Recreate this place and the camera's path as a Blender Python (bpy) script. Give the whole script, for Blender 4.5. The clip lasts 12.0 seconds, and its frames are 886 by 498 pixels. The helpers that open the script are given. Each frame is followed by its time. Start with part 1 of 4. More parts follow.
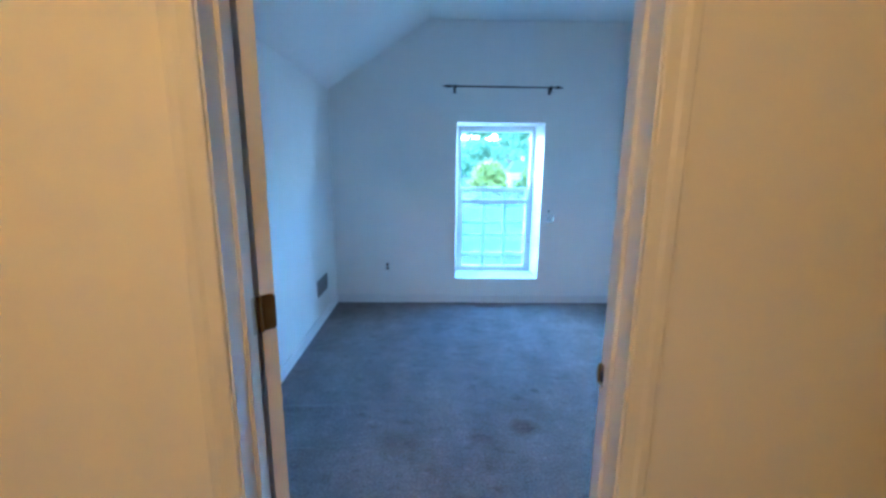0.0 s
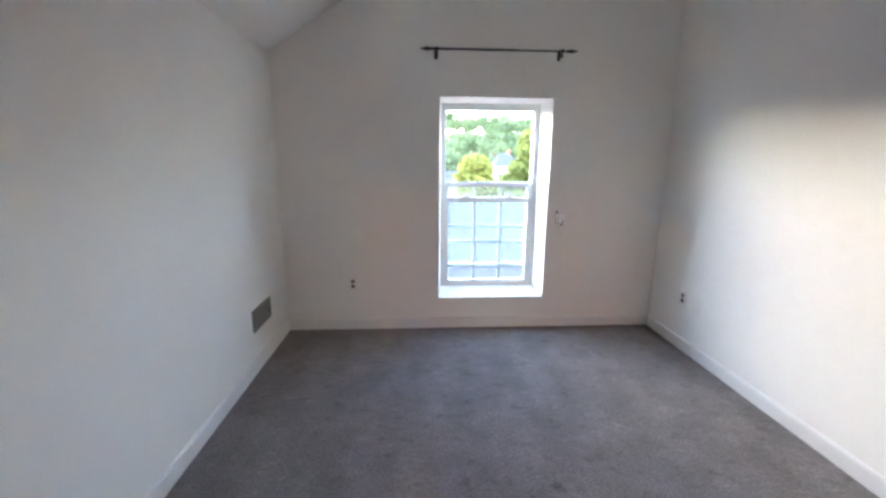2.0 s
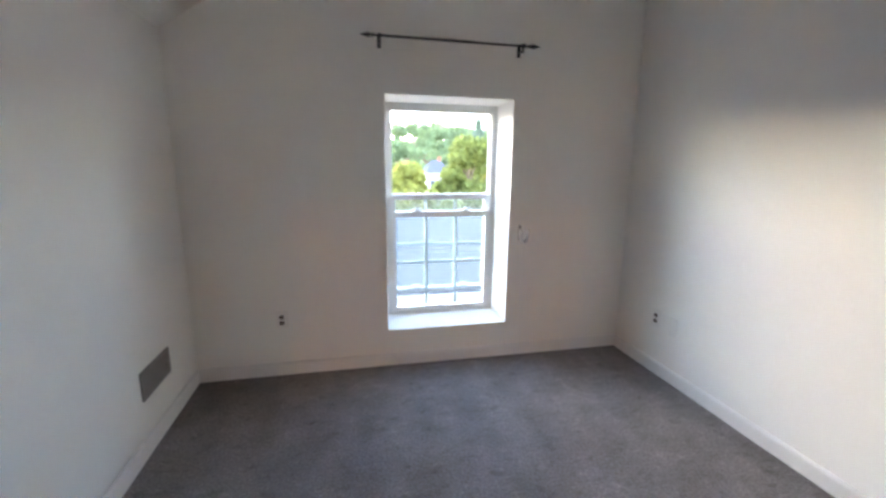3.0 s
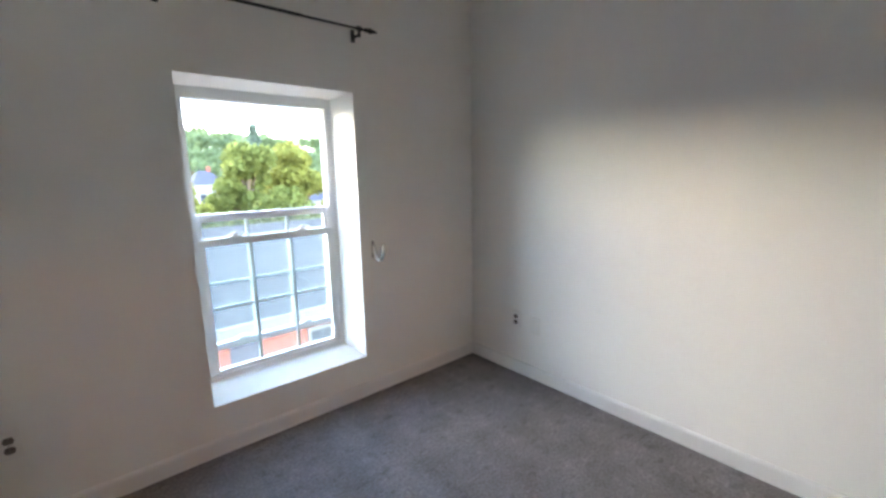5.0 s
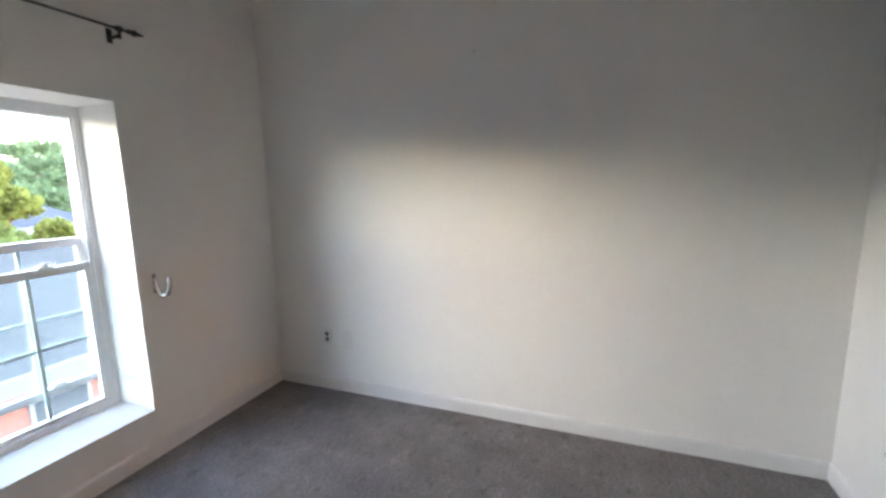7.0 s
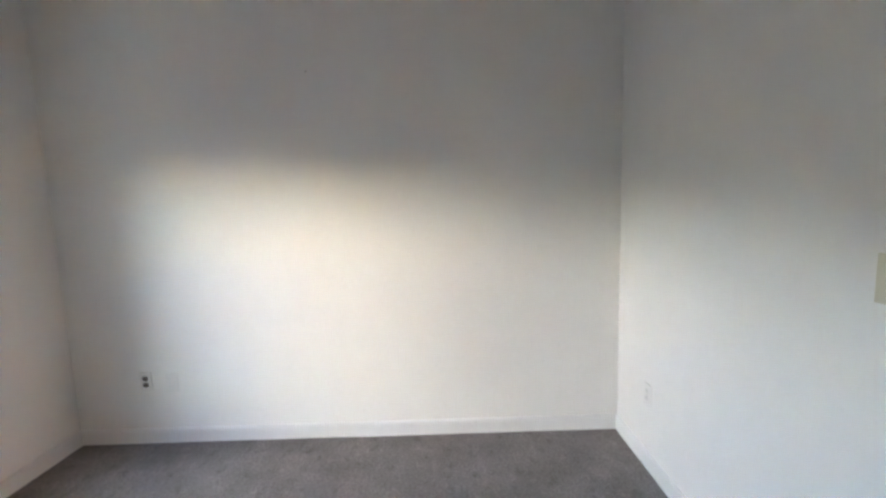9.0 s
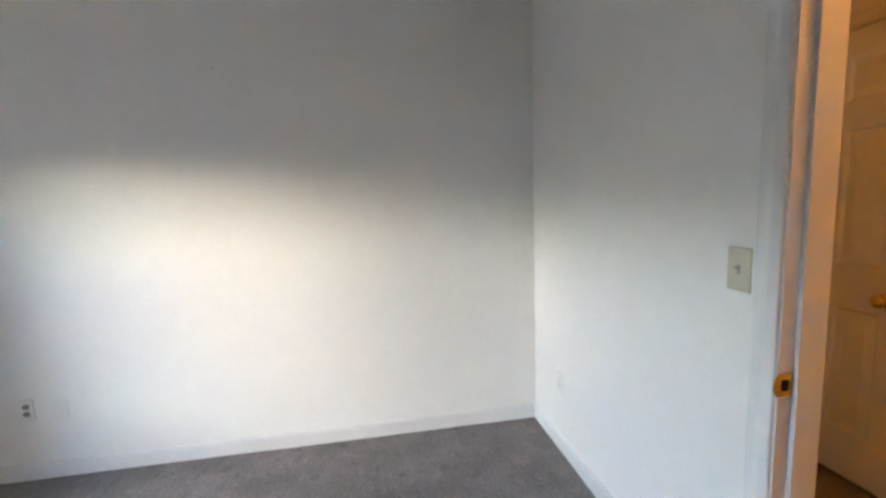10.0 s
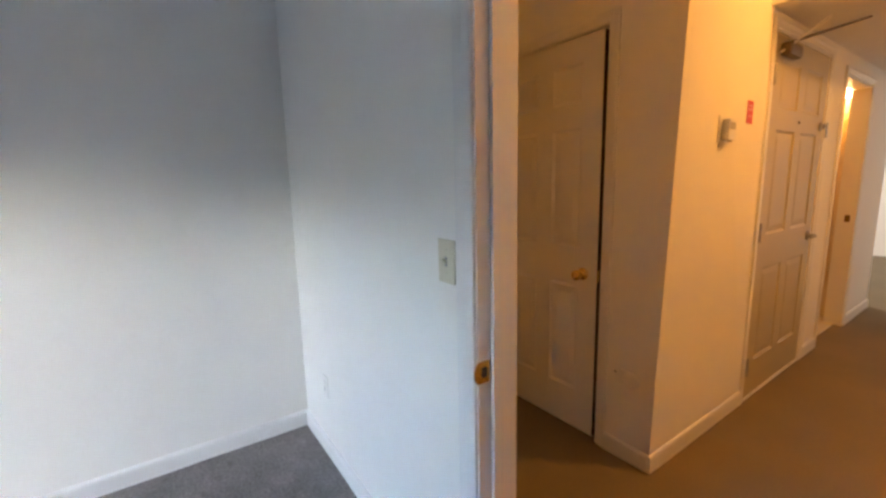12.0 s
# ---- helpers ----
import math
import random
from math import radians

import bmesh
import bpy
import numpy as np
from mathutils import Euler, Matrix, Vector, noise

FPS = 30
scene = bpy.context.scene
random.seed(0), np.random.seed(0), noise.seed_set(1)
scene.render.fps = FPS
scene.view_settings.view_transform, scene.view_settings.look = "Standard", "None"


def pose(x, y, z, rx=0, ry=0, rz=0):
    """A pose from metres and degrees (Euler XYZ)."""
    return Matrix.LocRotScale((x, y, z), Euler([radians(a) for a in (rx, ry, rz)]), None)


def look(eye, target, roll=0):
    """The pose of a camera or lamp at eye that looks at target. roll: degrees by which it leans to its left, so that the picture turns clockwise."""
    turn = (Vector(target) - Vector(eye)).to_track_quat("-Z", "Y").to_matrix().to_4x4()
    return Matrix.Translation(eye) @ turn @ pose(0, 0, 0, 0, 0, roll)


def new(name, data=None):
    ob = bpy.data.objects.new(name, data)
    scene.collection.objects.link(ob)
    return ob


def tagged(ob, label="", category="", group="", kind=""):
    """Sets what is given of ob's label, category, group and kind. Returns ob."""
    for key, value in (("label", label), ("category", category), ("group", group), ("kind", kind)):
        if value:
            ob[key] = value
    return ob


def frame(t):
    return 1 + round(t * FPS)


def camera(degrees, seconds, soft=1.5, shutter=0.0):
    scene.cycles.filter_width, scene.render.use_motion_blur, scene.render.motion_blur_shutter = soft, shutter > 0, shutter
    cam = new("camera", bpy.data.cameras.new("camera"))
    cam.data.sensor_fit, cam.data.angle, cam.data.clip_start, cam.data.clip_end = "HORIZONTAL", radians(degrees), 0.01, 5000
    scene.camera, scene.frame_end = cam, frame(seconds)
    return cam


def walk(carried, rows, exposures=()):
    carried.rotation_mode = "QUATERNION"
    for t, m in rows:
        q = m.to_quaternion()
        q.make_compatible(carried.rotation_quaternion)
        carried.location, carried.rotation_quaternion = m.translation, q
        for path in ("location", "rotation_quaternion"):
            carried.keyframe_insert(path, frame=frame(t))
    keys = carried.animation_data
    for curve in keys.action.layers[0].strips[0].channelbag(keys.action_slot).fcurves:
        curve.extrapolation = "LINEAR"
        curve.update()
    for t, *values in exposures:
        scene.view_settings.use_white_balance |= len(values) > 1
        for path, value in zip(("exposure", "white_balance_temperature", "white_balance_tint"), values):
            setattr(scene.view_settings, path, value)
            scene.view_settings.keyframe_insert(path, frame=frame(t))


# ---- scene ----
cam = camera(93.3, 12.0, soft=2.8)
PATH = [
    (0, (-1.969, -0.957, 1.407), (-1.927, 1.002, 1.005), 0.6),
    (0.5, (-1.994, -0.712, 1.397), (-1.962, 1.242, 0.973), 0.5),
    (0.8, (-1.976, -0.58, 1.391), (-1.972, 1.372, 0.956), 0.1),
    (1, (-1.958, -0.489, 1.378), (-1.958, 1.463, 0.944), 0.2),
    (1.5, (-1.913, -0.271, 1.379), (-1.889, 1.678, 0.931), 0.3),
    (2, (-1.906, -0.04, 1.362), (-1.798, 1.911, 0.933), 0.4),
    (2.5, (-1.926, 0.229, 1.376), (-1.677, 2.17, 0.965), 0.6),
    (4.3, (-2.135, 0.887, 1.342), (-1.155, 2.594, 0.985), -0.6),
    (4.5, (-2.139, 0.941, 1.347), (-1.067, 2.591, 0.987), -0.8),
    (5, (-2.12, 1.037, 1.359), (-0.837, 2.527, 0.994), -1.0),
    (5.5, (-2.152, 1.074, 1.36), (-0.676, 2.377, 1.01), -1.0),
    (6, (-2.203, 1.067, 1.365), (-0.576, 2.179, 1.027), -1.0),
    (6.5, (-2.238, 1.041, 1.363), (-0.487, 1.955, 1.048), -1.2),
    (7, (-2.268, 1.043, 1.391), (-0.421, 1.743, 1.08), -1.0),
    (7.2, (-2.273, 1.038, 1.385), (-0.398, 1.666, 1.086), -1.2),
    (8.8, (-2.331, 0.98, 1.363), (-0.346, 1.064, 1.131), -2.0),
    (9, (-2.34, 1.0, 1.371), (-0.353, 1.0, 1.139), -1.8),
    (9.5, (-2.36, 0.967, 1.374), (-0.379, 0.808, 1.146), -2.0),
    (10, (-2.373, 0.946, 1.374), (-0.413, 0.624, 1.139), -2.1),
    (10.5, (-2.38, 0.923, 1.373), (-0.464, 0.412, 1.119), -2.4),
    (11, (-2.382, 0.872, 1.367), (-0.537, 0.153, 1.087), -2.2),
    (11.5, (-2.351, 0.74, 1.371), (-0.61, -0.199, 1.07), -1.9),
    (12, (-2.307, 0.624, 1.37), (-0.686, -0.503, 1.051), -1.4),
]
walk(cam, [(t, look(eye, target, roll)) for t, eye, target, roll in PATH],
     exposures=[(0.0, 5.7, 4100, -4), (0.5, 5.72, 4300, -3), (1.0, 5.8, 5250, 6), (1.5, 5.78, 6550, 13), (2.0, 5.57, 7200, 16), (2.5, 5.43, 7550, 16), (4.5, 5.12, 7500, 14), (7.0, 5.12, 7600, 15),
                (9.0, 5.55, 7600, 14), (10.5, 5.6, 7300, 14), (12.0, 5.53, 6700, 13)])

# ---- plan, in metres: x = 0 the wall without openings, y = 0 the door wall, z = 0 the carpet ----
XL, YW, ZC = -2.965, 3.172, 2.68          # left wall, window wall, flat ceiling
XS, ZS = -2.02, 2.072                     # the slope starts at XS under the ceiling and meets the left wall at ZS
WT = 0.13                                 # door wall thickness
DX0, DX1, DH = -2.395, -1.550, 2.05       # bedroom door opening
HX, CY = -1.388, -1.155                    # hall wall with the entry door, closet wall

# ---- world, sun, lamps ----
SUN_EL, SUN_AZ = 20.0, -34.0                # low evening sun veiled by thin cloud, on the window side
world = bpy.data.worlds.new("sky")
scene.world = world
world.use_nodes = True
wn = world.node_tree
wn.nodes.clear()
sky = wn.nodes.new("ShaderNodeTexSky")
sky.sky_type = "NISHITA"
sky.sun_disc = False
sky.sun_elevation = radians(SUN_EL)
sky.sun_rotation = radians(SUN_AZ)
sky.dust_density = 0.25
sky.air_density = 0.8
bg = wn.nodes.new("ShaderNodeBackground")
bg.inputs["Strength"].default_value = 0.15
wo = wn.nodes.new("ShaderNodeOutputWorld")
wn.links.new(sky.outputs[0], bg.inputs[0])
wn.links.new(bg.outputs[0], wo.inputs[0])

sun_data = bpy.data.lights.new("sun", "SUN")
sun_data.energy, sun_data.angle, sun_data.color = 0.02, radians(50), (1.0, 0.84, 0.88)
sun = new("sun", sun_data)
az, el = radians(SUN_AZ), radians(SUN_EL)
to_sun = Vector((math.sin(az) * math.cos(el), math.cos(az) * math.cos(el), math.sin(el)))
sun.matrix_world = look((0, 0, 30), Vector((0, 0, 30)) - to_sun)


def lamp(name, place, watts, colour, size):
    data = bpy.data.lights.new(name, "POINT")
    data.energy, data.color, data.shadow_soft_size = watts, colour, size
    ob = new(name, data)
    ob.location = place
    return ob


WARM = (1.0, 0.43, 0.08)
lamp("hall_lamp", (-2.36, -2.0, 2.60), 0.98, WARM, 0.10)
lamp("bathroom_lamp", (-1.10, -4.37, 2.03), 0.2, (1.0, 0.33, 0.02), 0.05)
# added area lamp inside the far room, for daylight from an unseen, unbuilt window
living = bpy.data.lights.new("living_window_light", "AREA")
living.shape, living.size, living.size_y, living.energy, living.color = "RECTANGLE", 1.4, 1.4, 1.8, (1.0, 0.93, 0.88)
living_ob = new("living_window_light", living)
living_ob.matrix_world = look((1.45, -7.2, 1.4), (-2.0, -7.0, 0.6))


# ---- materials ----
def material(name, colour, rough=0.6, metal=0.0, grain=(0.0, 60.0), stain=(0.0, 2.0), bump=(0.0, 200.0), spec=0.5, tint=None, per_piece=0.0):
    """A surface with colour variation at two scales and fine relief."""
    m = bpy.data.materials.new(name)
    m.use_nodes = True
    t = m.node_tree
    b = t.nodes["Principled BSDF"]
    b.inputs["Roughness"].default_value = rough
    b.inputs["Metallic"].default_value = metal
    b.inputs["Specular IOR Level"].default_value = spec
    co = t.nodes.new("ShaderNodeTexCoord")
    last = None
    base = (*colour, 1.0)
    dark = (*[c * 0.55 for c in (tint or colour)], 1.0)
    for amount, scale, detail in ((stain[0], stain[1], 4.0), (grain[0], grain[1], 3.0)):
        if amount <= 0:
            continue
        n = t.nodes.new("ShaderNodeTexNoise")
        n.inputs["Scale"].default_value = scale
        n.inputs["Detail"].default_value = detail
        t.links.new(co.outputs["Object"], n.inputs["Vector"])
        r = t.nodes.new("ShaderNodeMapRange")
        r.inputs["From Min"].default_value, r.inputs["From Max"].default_value = 0.35, 0.7
        r.inputs["To Min"].default_value, r.inputs["To Max"].default_value = 0.0, amount
        t.links.new(n.outputs["Fac"], r.inputs["Value"])
        mix = t.nodes.new("ShaderNodeMix")
        mix.data_type = "RGBA"
        t.links.new(r.outputs["Result"], mix.inputs[0])
        if last is None:
            mix.inputs[6].default_value = base
        else:
            t.links.new(last, mix.inputs[6])
        mix.inputs[7].default_value = dark
        last = mix.outputs[2]
    if per_piece > 0:
        info = t.nodes.new("ShaderNodeObjectInfo")
        hsv = t.nodes.new("ShaderNodeHueSaturation")
        r = t.nodes.new("ShaderNodeMapRange")
        r.inputs["To Min"].default_value, r.inputs["To Max"].default_value = 1 - per_piece, 1 + per_piece
        t.links.new(info.outputs["Random"], r.inputs["Value"])
        t.links.new(r.outputs["Result"], hsv.inputs["Value"])
        if last is None:
            hsv.inputs["Color"].default_value = base
        else:
            t.links.new(last, hsv.inputs["Color"])
        last = hsv.outputs[0]
    if last is None:
        b.inputs["Base Color"].default_value = base
    else:
        t.links.new(last, b.inputs["Base Color"])
    if bump[0] > 0:
        n = t.nodes.new("ShaderNodeTexNoise")
        n.inputs["Scale"].default_value = bump[1]
        n.inputs["Detail"].default_value = 4.0
        t.links.new(co.outputs["Object"], n.inputs["Vector"])
        bn = t.nodes.new("ShaderNodeBump")
        bn.inputs["Strength"].default_value = bump[0]
        bn.inputs["Distance"].default_value = 0.004
        t.links.new(n.outputs["Fac"], bn.inputs["Height"])
        t.links.new(bn.outputs["Normal"], b.inputs["Normal"])
    return m


PAINT = material("wall_paint", (0.88, 0.86, 0.82), 0.75, grain=(0.03, 9.0), stain=(0.05, 0.9), bump=(0.12, 90.0), spec=0.3)
CEIL = material("ceiling_paint", (0.88, 0.865, 0.83), 0.85, grain=(0.03, 12.0), stain=(0.04, 1.0), bump=(0.15, 70.0), spec=0.2)
TRIM = material("trim_paint", (0.82, 0.81, 0.79), 0.38, grain=(0.03, 30.0), stain=(0.05, 3.0), bump=(0.06, 60.0))
DOORP = material("door_paint", (0.80, 0.79, 0.77), 0.42, grain=(0.03, 40.0), stain=(0.04, 2.5), bump=(0.08, 80.0))
VINYL = material("window_vinyl", (0.83, 0.83, 0.82), 0.32, grain=(0.02, 40.0), stain=(0.05, 5.0))
GRILLE = material("grille_bars", (0.52, 0.62, 0.62), 0.4, stain=(0.05, 5.0))
ENTRYP = material("entry_door_paint", (0.48, 0.42, 0.27), 0.40, grain=(0.03, 40.0), stain=(0.05, 2.5), bump=(0.06, 80.0))
BRASS = material("brass", (0.72, 0.48, 0.13), 0.22, 1.0, stain=(0.25, 30.0))
BRONZE = material("aged_brass", (0.22, 0.13, 0.045), 0.38, 1.0, stain=(0.4, 40.0))
CHROME = material("chrome", (0.72, 0.71, 0.70), 0.16, 1.0, stain=(0.1, 30.0))
STEEL = material("brushed_steel", (0.42, 0.40, 0.36), 0.32, 1.0, stain=(0.15, 30.0))
BLACK = material("black_metal", (0.012, 0.012, 0.013), 0.45, 0.0, grain=(0.2, 90.0))
RECEPT = material("brown_receptacle", (0.17, 0.14, 0.12), 0.45)
# near-black colour for the shade inside slots, holes and gaps
DARK = material("recess_shade", (0.015, 0.013, 0.012), 0.8)
IVORY = material("ivory_plastic", (0.66, 0.61, 0.47), 0.35, stain=(0.05, 20.0))
WHITEP = material("white_plastic", (0.78, 0.77, 0.74), 0.35, stain=(0.05, 20.0))
GREYP = material("grey_plastic", (0.40, 0.38, 0.36), 0.5, stain=(0.1, 20.0))
VENTM = material("vent_metal", (0.24, 0.22, 0.20), 0.45, 0.3, stain=(0.2, 12.0))
REDM = material("red_sticker", (0.62, 0.05, 0.04), 0.45, stain=(0.12, 30.0))
HINGEP = material("worn_hinge_steel", (0.60, 0.57, 0.50), 0.42, 0.35, stain=(0.35, 45.0))
HOOKP = material("hook_plate", (0.16, 0.145, 0.13), 0.5, stain=(0.2, 20.0))
CLOSER = material("closer_metal", (0.16, 0.12, 0.08), 0.45, 0.6, stain=(0.2, 20.0))
TILE = material("bathroom_wall", (0.78, 0.70, 0.55), 0.4, stain=(0.06, 3.0))
HALLC = material("hall_carpet", (0.29, 0.235, 0.16), 0.98, grain=(0.5, 160.0), stain=(0.35, 1.6), bump=(0.9, 260.0), spec=0.05)
BRICK = material("brick_wall", (0.30, 0.105, 0.075), 0.9, spec=0.03, grain=(0.25, 14.0), stain=(0.25, 0.6), bump=(0.3, 20.0))
ROOF = material("shingle_roof", (0.060, 0.058, 0.056), 0.9, spec=0.03, grain=(0.25, 7.0), stain=(0.25, 0.5), bump=(0.3, 12.0))
EDGE = material("dark_edge_strip", (0.05, 0.018, 0.010), 0.8, grain=(0.2, 40.0), spec=0.1)
CORNICE = material("cornice_paint", (0.20, 0.185, 0.175), 0.6, stain=(0.12, 1.5))
SIDING = material("white_siding", (0.30, 0.29, 0.28), 0.7, stain=(0.10, 0.8))
ORANGE = material("tan_siding", (0.38, 0.20, 0.11), 0.8, stain=(0.15, 0.8))
SLATE = material("slate_roof", (0.085, 0.085, 0.10), 0.85, spec=0.03, stain=(0.2, 0.8))
BARK = material("bark", (0.16, 0.11, 0.07), 0.95, grain=(0.5, 12.0), stain=(0.3, 2.0), bump=(0.5, 18.0))
# ground colour lifted to a warm tan so it reflects light up into the room
GROUND = material("warm_bounce_ground", (0.30, 0.20, 0.11), 0.95, spec=0.02, grain=(0.4, 1.2), stain=(0.5, 0.05), tint=(0.12, 0.11, 0.09))
DARKGLASS = material("dark_window_glass", (0.05, 0.06, 0.07), 0.08, stain=(0.2, 1.0))


def leaves(name, colour, per=0.18):
    m = bpy.data.materials.new(name)
    m.use_nodes = True
    t = m.node_tree
    b = t.nodes["Principled BSDF"]
    b.inputs["Roughness"].default_value = 0.6
    g = t.nodes.new("ShaderNodeNewGeometry")
    r = t.nodes.new("ShaderNodeValToRGB")
    r.color_ramp.elements[0].color = (*[c * (1 - per) for c in colour], 1)
    r.color_ramp.elements[1].color = (*[min(1, c * (1 + per)) for c in colour], 1)
    t.links.new(g.outputs["Random Per Island"], r.inputs["Fac"])
    t.links.new(r.outputs["Color"], b.inputs["Base Color"])
    tr = t.nodes.new("ShaderNodeBsdfTranslucent")
    t.links.new(r.outputs["Color"], tr.inputs["Color"])
    mix = t.nodes.new("ShaderNodeMixShader")
    mix.inputs[0].default_value = 0.5
    b.inputs["Specular IOR Level"].default_value = 0.1
    t.links.new(b.outputs[0], mix.inputs[1])
    t.links.new(tr.outputs[0], mix.inputs[2])
    t.links.new(mix.outputs[0], t.nodes["Material Output"].inputs["Surface"])
    return m


LEAF = leaves("leaf_green", (0.17, 0.19, 0.055))
LEAF_Y = leaves("leaf_yellow_green", (0.23, 0.23, 0.06))
LEAF_D = leaves("leaf_dark", (0.13, 0.17, 0.08))
LEAF_O = leaves("leaf_orange", (0.30, 0.19, 0.05))
CONIFER = leaves("needle_green", (0.12, 0.16, 0.12))


def clear_glass():
    """Thin window glass with a faint translucent veil that imitates glare haze."""
    m = bpy.data.materials.new("hazed_glass")
    m.use_nodes = True
    t = m.node_tree
    t.nodes.remove(t.nodes["Principled BSDF"])
    tr = t.nodes.new("ShaderNodeBsdfTransparent")
    tr.inputs["Color"].default_value = (0.92, 0.955, 0.965, 1)
    gl = t.nodes.new("ShaderNodeBsdfGlossy")
    gl.inputs["Roughness"].default_value = 0.03
    mix = t.nodes.new("ShaderNodeMixShader")
    mix.inputs[0].default_value = 0.05
    t.links.new(tr.outputs[0], mix.inputs[1])
    t.links.new(gl.outputs[0], mix.inputs[2])
    # pale translucent share put into the glass to imitate veiling glare
    veil = t.nodes.new("ShaderNodeBsdfTranslucent")
    veil.inputs["Color"].default_value = (0.85, 0.93, 0.93, 1)
    film = t.nodes.new("ShaderNodeMixShader")
    film.inputs[0].default_value = 0.016
    t.links.new(mix.outputs[0], film.inputs[1])
    t.links.new(veil.outputs[0], film.inputs[2])
    t.links.new(film.outputs[0], t.nodes["Material Output"].inputs["Surface"])
    return m


GLASS = clear_glass()


def carpet():
    """Worn grey-brown pile: fine tufts, brushed streaks and a few darker marks."""
    m = bpy.data.materials.new("grey_carpet")
    m.use_nodes = True
    t = m.node_tree
    b = t.nodes["Principled BSDF"]
    b.inputs["Roughness"].default_value = 1.0
    b.inputs["Specular IOR Level"].default_value = 0.05
    b.inputs["Sheen Weight"].default_value = 0.25
    b.inputs["Sheen Roughness"].default_value = 0.5
    co = t.nodes.new("ShaderNodeTexCoord")

    def noise_at(scale, detail, stretch=(1, 1, 1)):
        mp = t.nodes.new("ShaderNodeMapping")
        mp.inputs["Scale"].default_value = stretch
        t.links.new(co.outputs["Object"], mp.inputs["Vector"])
        n = t.nodes.new("ShaderNodeTexNoise")
        n.inputs["Scale"].default_value, n.inputs["Detail"].default_value = scale, detail
        t.links.new(mp.outputs[0], n.inputs["Vector"])
        return n.outputs["Fac"]

    def ramp(src, a, b_, ca, cb):
        r = t.nodes.new("ShaderNodeValToRGB")
        r.color_ramp.elements[0].position, r.color_ramp.elements[1].position = a, b_
        r.color_ramp.elements[0].color, r.color_ramp.elements[1].color = (*ca, 1), (*cb, 1)
        t.links.new(src, r.inputs["Fac"])
        return r.outputs["Color"]

    def times(c1, c2):
        mx = t.nodes.new("ShaderNodeMix")
        mx.data_type, mx.blend_type = "RGBA", "MULTIPLY"
        mx.inputs[0].default_value = 1.0
        t.links.new(c1, mx.inputs[6])
        t.links.new(c2, mx.inputs[7])
        return mx.outputs[2]

    def ramp_over(src, a, b_, tint):
        mr = t.nodes.new("ShaderNodeMapRange")
        mr.inputs["From Min"].default_value, mr.inputs["From Max"].default_value = a, b_
        t.links.new(src, mr.inputs["Value"])
        return ramp(mr.outputs["Result"], 0.0, 1.0, tint, (1, 1, 1))

    tuft = ramp(noise_at(85.0, 4.0), 0.32, 0.70, (0.148, 0.132, 0.124), (0.256, 0.234, 0.226))
    blot = ramp(noise_at(4.5, 6.0), 0.34, 0.62, (0.84, 0.83, 0.82), (1.06, 1.06, 1.07))
    streak = ramp(noise_at(7.0, 3.0, (1.0, 0.25, 1.0)), 0.35, 0.65, (0.92, 0.92, 0.92), (1.05, 1.05, 1.05))
    mark = ramp(noise_at(1.35, 2.0), 0.26, 0.34, (0.62, 0.58, 0.55), (1, 1, 1))
    dash = ramp(noise_at(15.0, 6.0, (0.8, 1.1, 1.0)), 0.30, 0.43, (0.74, 0.72, 0.71), (1, 1, 1))
    fleck = ramp(noise_at(19.0, 6.0, (0.8, 1.1, 1.0)), 0.56, 0.70, (1, 1, 1), (1.2, 1.19, 1.2))
    shade = times(times(times(times(times(tuft, blot), streak), mark), dash), fleck)
    # spills and trodden patches: x, y, half width, tint
    wob = t.nodes.new("ShaderNodeTexNoise")
    wob.inputs["Scale"].default_value, wob.inputs["Detail"].default_value = 11.0, 4.0
    t.links.new(co.outputs["Object"], wob.inputs["Vector"])
    for sx, sy, sr, tint in ((-1.475, 1.075, 0.085, (0.66, 0.54, 0.46)), (-2.14, 0.93, 0.13, (0.86, 0.80, 0.76)), (-1.72, 0.98, 0.08, (0.84, 0.75, 0.70)),
                             (-0.41, 0.25, 0.05, (1.25, 1.22, 1.22)), (-1.33, 1.45, 0.035, (0.55, 0.53, 0.52)), (-0.20, 1.85, 0.05, (1.18, 1.16, 1.16))):
        off = t.nodes.new("ShaderNodeVectorMath")
        off.operation = "DISTANCE"
        off.inputs[1].default_value = (sx, sy, 0)
        t.links.new(co.outputs["Object"], off.inputs[0])
        add = t.nodes.new("ShaderNodeMath")
        add.operation = "MULTIPLY_ADD"
        add.inputs[1].default_value = -1.6 * sr
        t.links.new(wob.outputs["Fac"], add.inputs[0])
        t.links.new(off.outputs["Value"], add.inputs[2])
        shade = times(shade, ramp_over(add.outputs[0], -0.4 * sr, 0.35 * sr, tint))
    t.links.new(shade, b.inputs["Base Color"])
    bn = t.nodes.new("ShaderNodeBump")
    bn.inputs["Strength"].default_value, bn.inputs["Distance"].default_value = 0.8, 0.005
    t.links.new(noise_at(95.0, 5.0), bn.inputs["Height"])
    b2 = t.nodes.new("ShaderNodeBump")
    b2.inputs["Strength"].default_value, b2.inputs["Distance"].default_value = 0.4, 0.015
    t.links.new(noise_at(13.0, 5.0, (0.9, 1.1, 1.0)), b2.inputs["Height"])
    t.links.new(bn.outputs[0], b2.inputs["Normal"])
    t.links.new(b2.outputs[0], b.inputs["Normal"])
    return m


CARPET = carpet()


